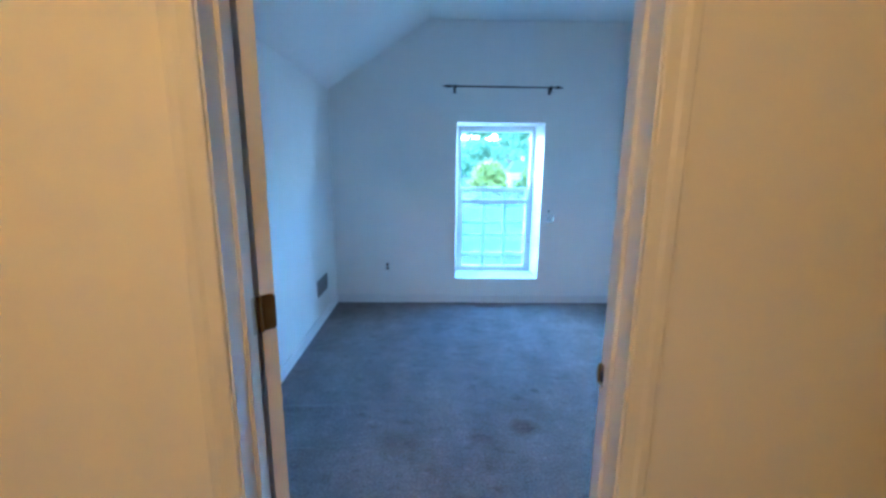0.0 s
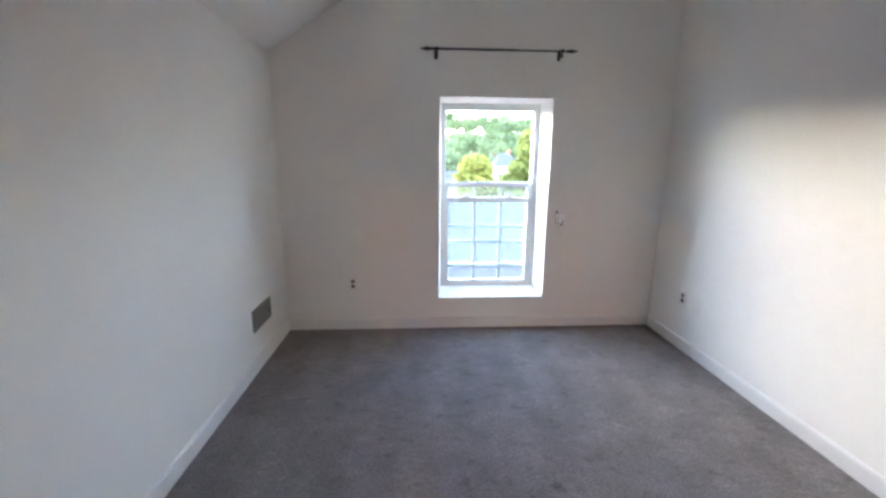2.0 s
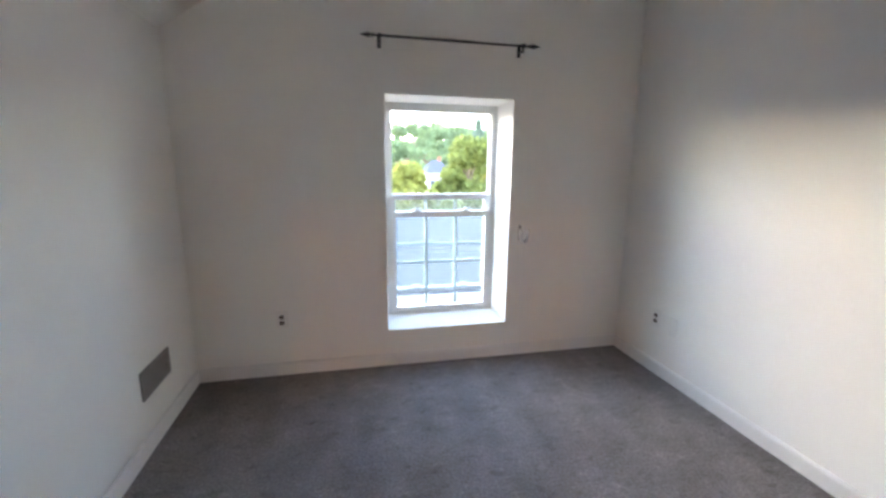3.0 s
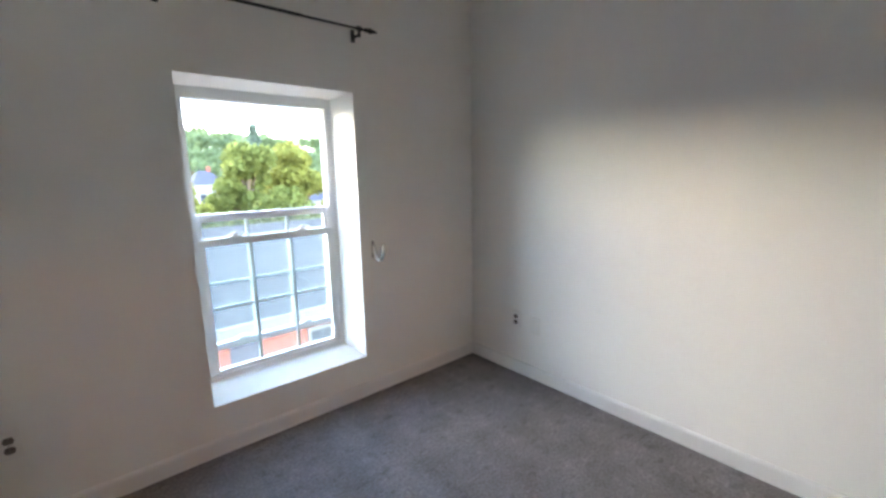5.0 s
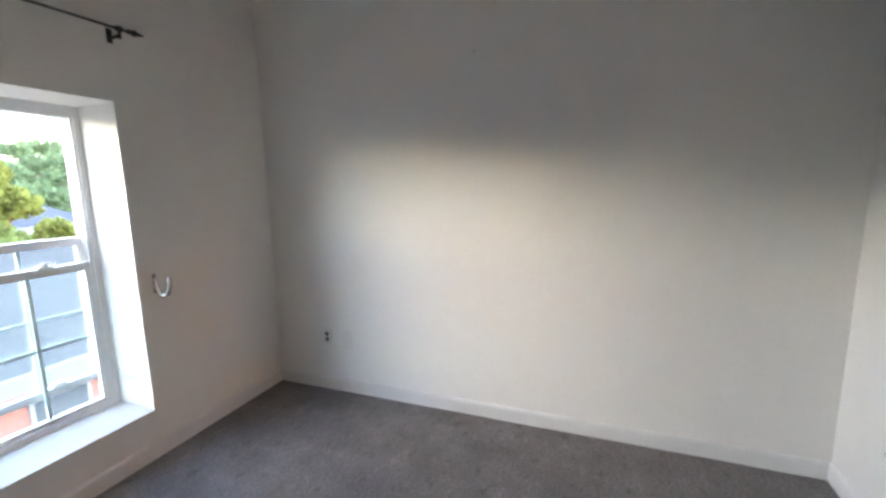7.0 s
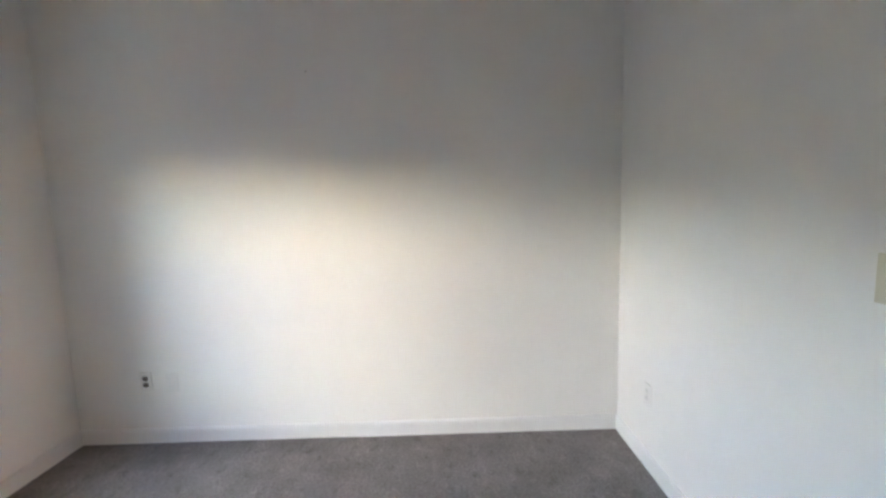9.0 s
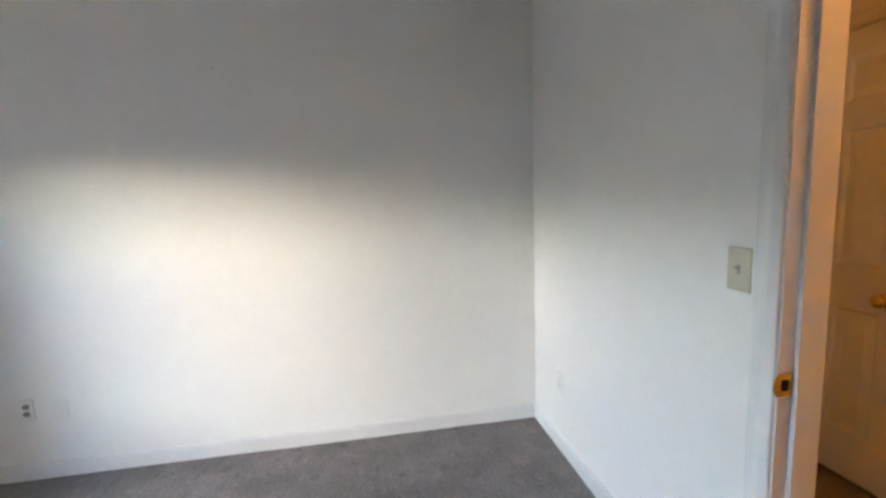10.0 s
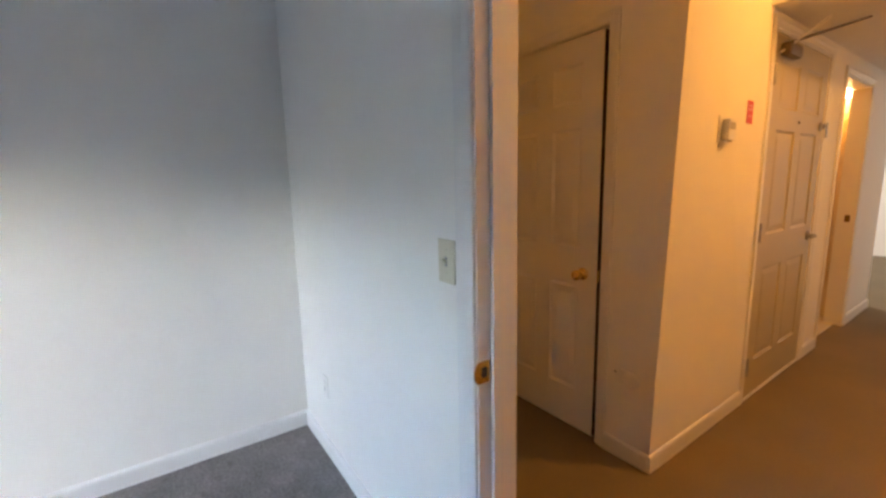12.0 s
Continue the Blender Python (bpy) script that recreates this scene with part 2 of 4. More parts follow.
# ---- mesh helpers ----
def add_box(bm, a, b, bevel=0.0):
    """A box between two corners, with rounded edges when bevel is given."""
    lo, hi = [min(p, q) for p, q in zip(a, b)], [max(p, q) for p, q in zip(a, b)]
    vs = [bm.verts.new((x, y, z)) for x in (lo[0], hi[0]) for y in (lo[1], hi[1]) for z in (lo[2], hi[2])]
    fs = [bm.faces.new([vs[i] for i in q]) for q in ((0, 1, 3, 2), (4, 6, 7, 5), (0, 4, 5, 1), (2, 3, 7, 6), (0, 2, 6, 4), (1, 5, 7, 3))]
    if bevel > 0:
        es = list({e for f in fs for e in f.edges})
        bmesh.ops.bevel(bm, geom=es, offset=bevel, segments=2, profile=0.6, affect="EDGES")
    return vs


def add_prism(bm, ring, axis, a, b):
    """Extrudes a 2D outline along x, y or z between a and b."""
    def at(p, v):
        return {"x": (v, p[0], p[1]), "y": (p[0], v, p[1]), "z": (p[0], p[1], v)}[axis]
    lo = [bm.verts.new(at(p, a)) for p in ring]
    hi = [bm.verts.new(at(p, b)) for p in ring]
    n = len(ring)
    bm.faces.new(lo)
    bm.faces.new(hi[::-1])
    for i in range(n):
        bm.faces.new((lo[i], hi[i], hi[(i + 1) % n], lo[(i + 1) % n]))
    bmesh.ops.recalc_face_normals(bm, faces=bm.faces)


def add_lathe(bm, profile, m, steps=20):
    """Turns (radius, height) pairs round the z axis, then places them by m."""
    rings = []
    for r, h in profile:
        if r < 1e-6:
            rings.append([bm.verts.new(m @ Vector((0, 0, h)))])
        else:
            rings.append([bm.verts.new(m @ Vector((r * math.cos(2 * math.pi * k / steps), r * math.sin(2 * math.pi * k / steps), h))) for k in range(steps)])
    for p, q in zip(rings, rings[1:]):
        for k in range(steps):
            k2 = (k + 1) % steps
            if len(p) == 1 and len(q) == 1:
                continue
            if len(p) == 1:
                bm.faces.new((p[0], q[k], q[k2]))
            elif len(q) == 1:
                bm.faces.new((p[k], q[0], p[k2]))
            else:
                bm.faces.new((p[k], q[k], q[k2], p[k2]))
    bmesh.ops.recalc_face_normals(bm, faces=bm.faces)


def add_tube(bm, points, radius, steps=10, flat=1.0):
    """A round bar along a line of points."""
    rings = []
    for i, p in enumerate(points):
        p = Vector(p)
        d = (Vector(points[min(i + 1, len(points) - 1)]) - Vector(points[max(i - 1, 0)])).normalized()
        side = d.cross(Vector((0, 0, 1)) if abs(d.z) < 0.9 else Vector((1, 0, 0))).normalized()
        up = side.cross(d)
        r = radius[i] if isinstance(radius, (list, tuple)) else radius
        rings.append([bm.verts.new(p + r * (math.cos(2 * math.pi * k / steps) * side + flat * math.sin(2 * math.pi * k / steps) * up)) for k in range(steps)])
    for p, q in zip(rings, rings[1:]):
        for k in range(steps):
            bm.faces.new((p[k], p[(k + 1) % steps], q[(k + 1) % steps], q[k]))
    bm.faces.new(rings[0][::-1])
    bm.faces.new(rings[-1])
    bmesh.ops.recalc_face_normals(bm, faces=bm.faces)


def obj(name, bm, mat, smooth=False):
    me = bpy.data.meshes.new(name)
    bm.to_mesh(me)
    bm.free()
    me.materials.append(mat)
    if smooth:
        for p in me.polygons:
            p.use_smooth = True
    return new(name, me)


def part(name, bm, mat, parent, label="", smooth=False):
    ob = obj(name, bm, mat, smooth)
    ob.parent = parent
    if label:
        tagged(ob, label)
    return ob


def thing(name, label, category, at=(0, 0, 0), group="", kind=""):
    ob = new(name)
    ob.location = at
    ob.empty_display_size = 0.1
    return tagged(ob, label, category, group, kind)


def boxes(*pairs, bevel=0.0):
    bm = bmesh.new()
    for a, b in pairs:
        add_box(bm, a, b, bevel)
    return bm


def structure(name, bm, mat, label, category):
    return tagged(obj(name, bm, mat), label, category, kind="structure")


# ---- bedroom shell ----
def bedroom_floor():
    bm = bmesh.new()
    nx, ny = 74, 160
    x0, x1, y0, y1 = XL - 0.02, 0.02, -WT * 0.5, YW + 0.02
    grid = []
    for j in range(ny + 1):
        row = []
        for i in range(nx + 1):
            x, y = x0 + (x1 - x0) * i / nx, y0 + (y1 - y0) * j / ny
            z = 0.0025 * noise.noise((x * 3.1, y * 3.1, 0.3))
            for cx, cy, half, h in ((-2.73, 1.275, 0.24, 0.014), (-2.63, 0.90, 0.14, 0.010)):   # creases in the loose carpet
                if abs(x - cx) < half:
                    z += h * math.exp(-((y - cy - 0.02 * math.sin(5 * x)) / 0.02) ** 2) * math.cos(math.pi / 2 * (x - cx) / half)
            row.append(bm.verts.new((x, y, z)))
        grid.append(row)
    for j in range(ny):
        for i in range(nx):
            bm.faces.new((grid[j][i], grid[j][i + 1], grid[j + 1][i + 1], grid[j + 1][i]))
    return structure("floor", bm, CARPET, "worn grey-brown carpet with creases and a few stains", "floor")


bedroom_floor()
structure("subfloor", boxes(((XL - 0.2, -9.2, -0.25), (2.2, YW + 0.3, -0.012))), GREYP, "plain subfloor slab under the carpets", "floor")
structure("floor_hall", boxes(((XL - 0.02, -9.0, -0.012), (2.0, -WT * 0.5, 0.0))), HALLC, "tan-brown hall carpet under warm lamp light", "floor")

structure("wall_east", boxes(((0.0, 0.0, -0.01), (0.12, YW, ZC + 0.12))), PAINT, "off-white painted bedroom wall without openings", "wall")
structure("wall_west", boxes(((XL - 0.15, -9.0, -0.01), (XL, YW, ZC + 0.12))), PAINT, "off-white painted wall under the sloped ceiling", "wall")
structure("wall_south", boxes(((XL, -WT, -0.01), (DX0 - 0.02, 0.0, ZC + 0.12)), ((DX1 + 0.02, -WT, -0.01), (0.12, 0.0, ZC + 0.12)),
                              ((DX0 - 0.02, -WT, DH + 0.02), (DX1 + 0.02, 0.0, ZC + 0.12))), PAINT, "off-white painted wall with the bedroom doorway", "wall")

# window opening: splayed plaster reveal from the room face to the frame
WX0, WX1, WZ0, WZ1 = -1.758, -0.915, 0.253, 1.791
FX0, FX1, FZ0, FZ1, FY = -1.740, -0.958, 0.295, 1.772, 3.362


def window_wall():
    bm = bmesh.new()

    def ring(x0, x1, z0, z1, y):
        return [bm.verts.new(p) for p in ((x0, y, z0), (x1, y, z0), (x1, y, z1), (x0, y, z1))]
    yb = FY + 0.12
    rs = [ring(XL - 0.15, 0.12, -0.01, ZC + 0.12, YW), ring(WX0, WX1, WZ0, WZ1, YW), ring(FX0, FX1, FZ0, FZ1, FY),
          ring(FX0, FX1, FZ0, FZ1, yb), ring(XL - 0.15, 0.12, -0.01, ZC + 0.12, yb)]
    rs.append(rs[0])
    for p, q in zip(rs, rs[1:]):
        for k in range(4):
            bm.faces.new((p[k], p[(k + 1) % 4], q[(k + 1) % 4], q[k]))
    bmesh.ops.recalc_face_normals(bm, faces=bm.faces)
    return structure("wall_north", bm, PAINT, "off-white painted wall with a deep splayed window recess", "wall")


window_wall()
bm = bmesh.new()
add_prism(bm, [(0.12, ZC), (XS, ZC), (XL - 0.002, ZS), (XL - 0.15, ZS), (XL - 0.15, ZC + 0.3), (0.12, ZC + 0.3)], "y", -0.001, YW + 0.001)
structure("ceiling", bm, CEIL, "white ceiling, flat with one sloped side", "ceiling")


def baseboard(name, p, q, normal, h=0.085, d=0.015, mat=None):
    """A skirting board with an eased top, along the floor from p to q."""
    p, q, n = Vector((*p, 0)), Vector((*q, 0)), Vector((*normal, 0))
    bm = bmesh.new()
    prof = [(0, -0.008), (d, -0.008), (d, h * 0.80), (d * 0.92, h * 0.90), (d * 0.62, h * 0.985), (d * 0.55, h), (0, h)]
    lo = [bm.verts.new(p + n * a + Vector((0, 0, z))) for a, z in prof]
    hi = [bm.verts.new(q + n * a + Vector((0, 0, z))) for a, z in prof]
    k = len(prof)
    bm.faces.new(lo)
    bm.faces.new(hi[::-1])
    for i in range(k):
        bm.faces.new((lo[i], hi[i], hi[(i + 1) % k], lo[(i + 1) % k]))
    bmesh.ops.recalc_face_normals(bm, faces=bm.faces)
    return structure(name, bm, mat or TRIM, "white painted baseboard along the carpet", "baseboard")


CW = 0.062                                  # casing width
baseboard("baseboard", (0, 0.013), (0, YW), (-1, 0))
baseboard("baseboard", (XL, 0.0), (XL, YW), (1, 0))
baseboard("baseboard", (XL + 0.013, YW), (-0.013, YW), (0, -1))
baseboard("baseboard", (DX1 + CW, 0), (0, 0), (0, 1))
baseboard("baseboard", (XL + 0.013, 0), (DX0 - CW, 0), (0, 1))


# ---- doorways ----
def casing_profile(w, d):
    """Colonial casing: thin at the opening, two beads, thick at the back."""
    return [(0, 0), (0, d * 0.50), (w * 0.06, d * 0.62), (w * 0.45, d * 0.70), (w * 0.62, d * 0.95), (w * 0.86, d), (w * 0.96, d * 0.90), (w, d * 0.6), (w, 0)]


def casing(parent, axis, at, side, a, b, h, w=CW, d=0.016, mat=None):
    """Mitred casing round an opening a..b of height h, on the plane axis = at, standing out towards side."""
    mat = mat or TRIM
    prof = casing_profile(w, d)

    def pt(u, out, z):
        return (u, at + side * out, z) if axis == "y" else (at + side * out, u, z)
    lo, hi = min(a, b), max(a, b)
    legs = (((lo, -1), "leg"), ((hi, 1), "leg"))
    for (u, s), nm in legs:
        bm = bmesh.new()
        r0 = [bm.verts.new(pt(u + s * t_, o, -0.004)) for t_, o in prof]
        r1 = [bm.verts.new(pt(u + s * t_, o, h + t_)) for t_, o in prof]
        bm.faces.new(r0)
        bm.faces.new(r1[::-1])
        for i in range(len(prof)):
            j = (i + 1) % len(prof)
            bm.faces.new((r0[i], r1[i], r1[j], r0[j]))
        bmesh.ops.recalc_face_normals(bm, faces=bm.faces)
        part("casing", bm, mat, parent)
    bm = bmesh.new()
    r0 = [bm.verts.new(pt(lo - t_, o, h + t_)) for t_, o in prof]
    r1 = [bm.verts.new(pt(hi + t_, o, h + t_)) for t_, o in prof]
    bm.faces.new(r0)
    bm.faces.new(r1[::-1])
    for i in range(len(prof)):
        j = (i + 1) % len(prof)
        bm.faces.new((r0[i], r1[i], r1[j], r0[j]))
    bmesh.ops.recalc_face_normals(bm, faces=bm.faces)
    part("casing", bm, mat, parent)


def six_panel_leaf(bm, w, h, t):
    """A slab in x 0..w, z 0..h, y -t/2..t/2 with sunk fields: faces are laid as a grid and the fields pushed in, then raised."""
    st, mid = 0.11, 0.10
    xs = [0, st, (w - mid) / 2, (w + mid) / 2, w - st, w]
    zs = [0, 0.22, 0.80, 1.00, 1.60, 1.72, h - 0.12, h] if h > 1.9 else [0, h]
    for s in (-1, 1):
        y = s * t / 2
        vs = {(i, k): bm.verts.new((x, y, z)) for i, x in enumerate(xs) for k, z in enumerate(zs)}
        for i in range(len(xs) - 1):
            for k in range(len(zs) - 1):
                q = [vs[i, k], vs[i + 1, k], vs[i + 1, k + 1], vs[i, k + 1]]
                if i in (1, 3) and k in (1, 3, 5):
                    x0, x1, z0, z1 = xs[i], xs[i + 1], zs[k], zs[k + 1]
                    prev = q
                    for inset, depth in ((0.012, 0.009), (0.020, 0.009), (0.050, 0.003)):
                        yy = y - s * depth
                        cur = [bm.verts.new(p) for p in ((x0 + inset, yy, z0 + inset), (x1 - inset, yy, z0 + inset), (x1 - inset, yy, z1 - inset), (x0 + inset, yy, z1 - inset))]
                        for a in range(4):
                            bm.faces.new((prev[a], prev[(a + 1) % 4], cur[(a + 1) % 4], cur[a]))
                        prev = cur
                    bm.faces.new(prev)
                else:
                    bm.faces.new(q)
    bmesh.ops.remove_doubles(bm, verts=bm.verts, dist=1e-6)
    be = [e for e in bm.edges if e.is_boundary]
    bmesh.ops.bridge_loops(bm, edges=be)
    bmesh.ops.recalc_face_normals(bm, faces=bm.faces)


def door_knob(parent, x, y, z, side, mat=None, name="door_knob"):
    """Rose, neck and round knob on one face of a leaf, in the leaf's own frame; side: -1 or 1 along y."""
    m = Matrix.Translation((x, y, z)) @ (pose(0, 0, 0, -90 * side, 0, 0))
    bm = bmesh.new()
    add_lathe(bm, [(0, 0.0), (0.033, 0.0), (0.033, 0.004), (0.027, 0.009), (0.014, 0.012), (0.011, 0.018), (0.011, 0.034), (0.019, 0.038),
                   (0.0265, 0.046), (0.0265, 0.056), (0.021, 0.063), (0.010, 0.066), (0, 0.0665)], m, 24)
    return part(name, bm, mat or BRASS, parent, "round polished brass knob", True)


# bedroom doorway: jamb, stop and casings on both faces
doorway = thing("door_frame_1", "white painted bedroom door frame with moulded casing", "door frame", (DX1, 0, 0), kind="structure")
doorway.location = (0, 0, 0)
for x0, x1 in ((DX0 - 0.02, DX0), (DX1, DX1 + 0.02)):
    part("jamb", boxes(((x0, -WT, -0.004), (x1, 0.0, DH))), TRIM, doorway)
part("head_jamb", boxes(((DX0 - 0.02, -WT, DH), (DX1 + 0.02, 0.0, DH + 0.02))), TRIM, doorway)
for x0, x1 in ((DX0, DX0 + 0.011), (DX1 - 0.011, DX1)):
    part("door_stop", boxes(((x0, -0.072, -0.004), (x1, -0.042, DH)), bevel=0.002), TRIM, doorway)
part("door_stop", boxes(((DX0 + 0.011, -0.072, DH - 0.011), (DX1 - 0.011, -0.042, DH)), bevel=0.002), TRIM, doorway)
casing(doorway, "y", 0.0, 1, DX0 - 0.005, DX1 + 0.005, DH + 0.005)
casing(doorway, "y", -WT, -1, DX0 - 0.005, DX1 + 0.005, DH + 0.005)
# strike plate with its curled lip and latch hole
bm = bmesh.new()
add_box(bm, (DX1 - 0.002, -0.036, 0.866), (DX1 + 0.001, 0.001, 0.924))
ring = []
for k in range(13):
    a = math.pi * (k / 12 - 0.5)
    ring.append((0.001 + 0.014 * math.cos(a), 0.895 + 0.026 * math.sin(a)))
add_prism(bm, ring, "x", DX1 - 0.004, DX1 - 0.001)
strike = part("strike_plate", bm, BRASS, doorway, "brass strike plate with curled lip")
# solid dark block paints the shade of the latch opening
part("latch_hole", boxes(((DX1 - 0.0045, -0.026, 0.882), (DX1 - 0.0015, -0.010, 0.908))), DARK, strike)


def bedroom_door():
    """The leaf stands open at 130 degrees, its edge close to the sloped-side wall."""
    w, h, t = 0.825, 2.03, 0.035
    hx, hy = DX0 + 0.009, 0.004
    top = thing("door_1", "white six-panel bedroom door, wide open, with brass knobs", "door", (hx, hy, 0.012))
    top.rotation_euler = (0, 0, radians(130))
    bm = bmesh.new()
    six_panel_leaf(bm, w, h, t)
    bmesh.ops.translate(bm, verts=bm.verts, vec=(0.006, -t / 2 - 0.004, 0))
    leaf = part("door_leaf", bm, DOORP, top)
    door_knob(leaf, w - 0.06, -0.004, 0.875, 1)
    door_knob(leaf, w - 0.06, -t - 0.004, 0.875, -1)
    bm = boxes(((w + 0.007, -t / 2 - 0.016, 0.845), (w + 0.0095, -t / 2 + 0.008, 0.905)))
    part("latch_plate", bm, BRASS, leaf)
    for z in (0.28, 1.035, 1.80):
        bm = bmesh.new()
        add_lathe(bm, [(0, 0), (0.0065, 0), (0.0065, 0.028), (0.005, 0.029), (0.0065, 0.030), (0.0065, 0.059), (0.005, 0.060), (0.0065, 0.061), (0.0065, 0.089), (0, 0.091)],
                  Matrix.Translation((0, 0.0, z - 0.045)), 12)
        ring = [(-t + 0.002, z - 0.045), (-0.004, z - 0.045), (-0.004, z + 0.045), (-t + 0.002, z + 0.045), (-t - 0.004, z + 0.037), (-t - 0.004, z - 0.037)]
        add_prism(bm, ring, "x", 0.0035, 0.0065)
        hinge = part("hinge", bm, BRONZE, leaf, "aged brown brass hinge")
    return top


bedroom_door()
for z in (0.28, 1.035, 1.80):
    bm = bmesh.new()
    zz = z + 0.012
    ring = [(-0.034, zz - 0.037), (-0.026, zz - 0.045), (0.004, zz - 0.045), (0.004, zz + 0.045), (-0.026, zz + 0.045), (-0.034, zz + 0.037)]
    add_prism(bm, ring, "x", DX0 - 0.001, DX0 + 0.0022)
    for dz in (-0.030, 0.0, 0.030):
        add_lathe(bm, [(0.004, 0), (0.004, 0.001), (0, 0.0015)], Matrix.Translation((DX0 + 0.0022, -0.016 + (0.006 if dz else -0.006), zz + dz)) @ pose(0, 0, 0, 0, 90, 0), 10)
    part("hinge_leaf", bm, HINGEP, doorway, "worn steel hinge leaf with screws")


# ---- window ----
def window():
    top = thing("window_1", "white vinyl double-hung window, upper sash lowered, top open", "window", kind="structure")
    y0, y1 = FY, FY + 0.085
    fr = 0.026
    part("window_frame", boxes(((FX0, y0, FZ0), (FX0 + fr, y1, FZ1)), ((FX1 - fr, y0, FZ0), (FX1, y1, FZ1)),
                               ((FX0 + fr, y0, FZ1 - fr - 0.026), (FX1 - fr, y1, FZ1)), ((FX0 + fr, y0, FZ0), (FX1 - fr, y1, FZ0 + 0.028))), VINYL, top)
    # balance tracks on both sides
    for x, s in ((FX0 + fr, 1), (FX1 - fr, -1)):
        for ya, yb in ((y0 + 0.006, y0 + 0.011), (y0 + 0.040, y0 + 0.046), (y0 + 0.074, y0 + 0.080)):
            part("track", boxes(((x, ya, FZ0 + 0.028), (x + s * 0.013, yb, FZ1 - fr - 0.018)), bevel=0.001), VINYL, top)
    x0, x1 = FX0 + fr + 0.004, FX1 - fr - 0.004

    def sash(name, ya, yb, za, zb, label):
        w, hb, ht = 0.034, 0.036, 0.040
        s = part(name, boxes(((x0, ya, za), (x0 + w, yb, zb)), ((x1 - w, ya, za), (x1, yb, zb)),
                             ((x0 + w, ya, za), (x1 - w, yb, za + hb)), ((x0 + w, ya, zb - ht), (x1 - w, yb, zb)), bevel=0.002), VINYL, top, label)
        gx0, gx1, gz0, gz1 = x0 + w, x1 - w, za + hb, zb - ht
        ym = (ya + yb) / 2
        mw = 0.0075
        cols = [gx0 + (gx1 - gx0) * k / 3 for k in range(4)]
        rows = [gz0, (gz0 + gz1) / 2, gz1]
        for x in cols[1:3]:
            part("muntin", boxes(((x - mw, ym - 0.006, gz0), (x + mw, ym + 0.006, gz1)), bevel=0.002), GRILLE, s)
        for a, b in zip(cols, cols[1:]):
            part("muntin", boxes(((a + mw, ym - 0.0055, rows[1] - mw), (b - mw, ym + 0.0055, rows[1] + mw)), bevel=0.002), GRILLE, s)
        part("pane", boxes(((gx0 - 0.004, ym - 0.002, gz0 - 0.004), (gx1 + 0.004, ym + 0.002, gz1 + 0.004))), GLASS, s)
        return s, (gx0, gx1)
    low, g = sash("lower_sash", y0 + 0.012, y0 + 0.038, 0.308, 1.043, "closed lower sash with six-light grille")
    up, g2 = sash("upper_sash", y0 + 0.047, y0 + 0.073, 0.440, 1.165, "upper sash lowered behind the lower one")
    for f in (0.25, 0.75):
        x = x0 + (x1 - x0) * f
        bm = bmesh.new()
        add_box(bm, (x - 0.030, y0 + 0.014, 1.043), (x + 0.030, y0 + 0.036, 1.051), 0.002)
        add_lathe(bm, [(0.012, 0), (0.012, 0.010), (0.009, 0.014), (0, 0.015)], Matrix.Translation((x, y0 + 0.025, 1.050)), 14)
        add_tube(bm, [(x, y0 + 0.020, 1.062), (x + 0.016, y0 + 0.012, 1.063), (x + 0.034, y0 + 0.010, 1.060)], [0.006, 0.005, 0.004], 8)
        part("sash_lock", bm, WHITEP, low, "white cam sash lock")
        part("sash_keeper", boxes(((x - 0.028, y0 + 0.049, 0.476), (x + 0.028, y0 + 0.071, 0.490)), bevel=0.004), WHITEP, up)
    return top


window()


# ---- bedroom fittings ----
def curtain_rod():
    top = thing("curtain_rod", "black metal curtain rod with turned finials above the window", "curtain rod", (-1.342, 3.10, 2.100))
    z, y = 0.0, 0.0
    bm = bmesh.new()
    add_tube(bm, [(-0.49, y, z), (0.13, y, z)], 0.0075, 12)
    part("rod", bm, BLACK, top, smooth=False)
    bm = bmesh.new()
    add_tube(bm, [(0.10, y, z - 0.001), (0.49, y, z - 0.001)], 0.0060, 12)
    part("inner_rod", bm, BLACK, top)
    for s in (-1, 1):
        m = Matrix.Translation((s * 0.485, y, z)) @ pose(0, 0, 0, 0, 90 * s, 0)
        bm = bmesh.new()
        add_lathe(bm, [(0, -0.004), (0.011, -0.003), (0.011, 0.006), (0.007, 0.010), (0.012, 0.018), (0.015, 0.026), (0.012, 0.036), (0.007, 0.042), (0.009, 0.047), (0.006, 0.056), (0.003, 0.068), (0, 0.075)], m, 16)
        part("finial", bm, BLACK, top, smooth=True)
        bx = s * 0.445
        bm = bmesh.new()
        add_box(bm, (bx - 0.012, YW - 3.10 - 0.004, -0.052), (bx + 0.012, YW - 3.10, 0.012), 0.002)
        add_tube(bm, [(bx, YW - 3.102, -0.030), (bx, 0.012, -0.030), (bx, 0.0, -0.022), (bx, 0.0, -0.008)], 0.007, 10)
        add_lathe(bm, [(0.013, -0.010), (0.013, 0.010)], Matrix.Translation((bx, 0, 0)) @ pose(0, 0, 0, 0, 90, 0), 14)
        add_lathe(bm, [(0, -0.012), (0.006, -0.012), (0.007, 0.004), (0, 0.004)], Matrix.Translation((bx, 0, -0.030)), 10)
        part("bracket", bm, BLACK, top)


curtain_rod()


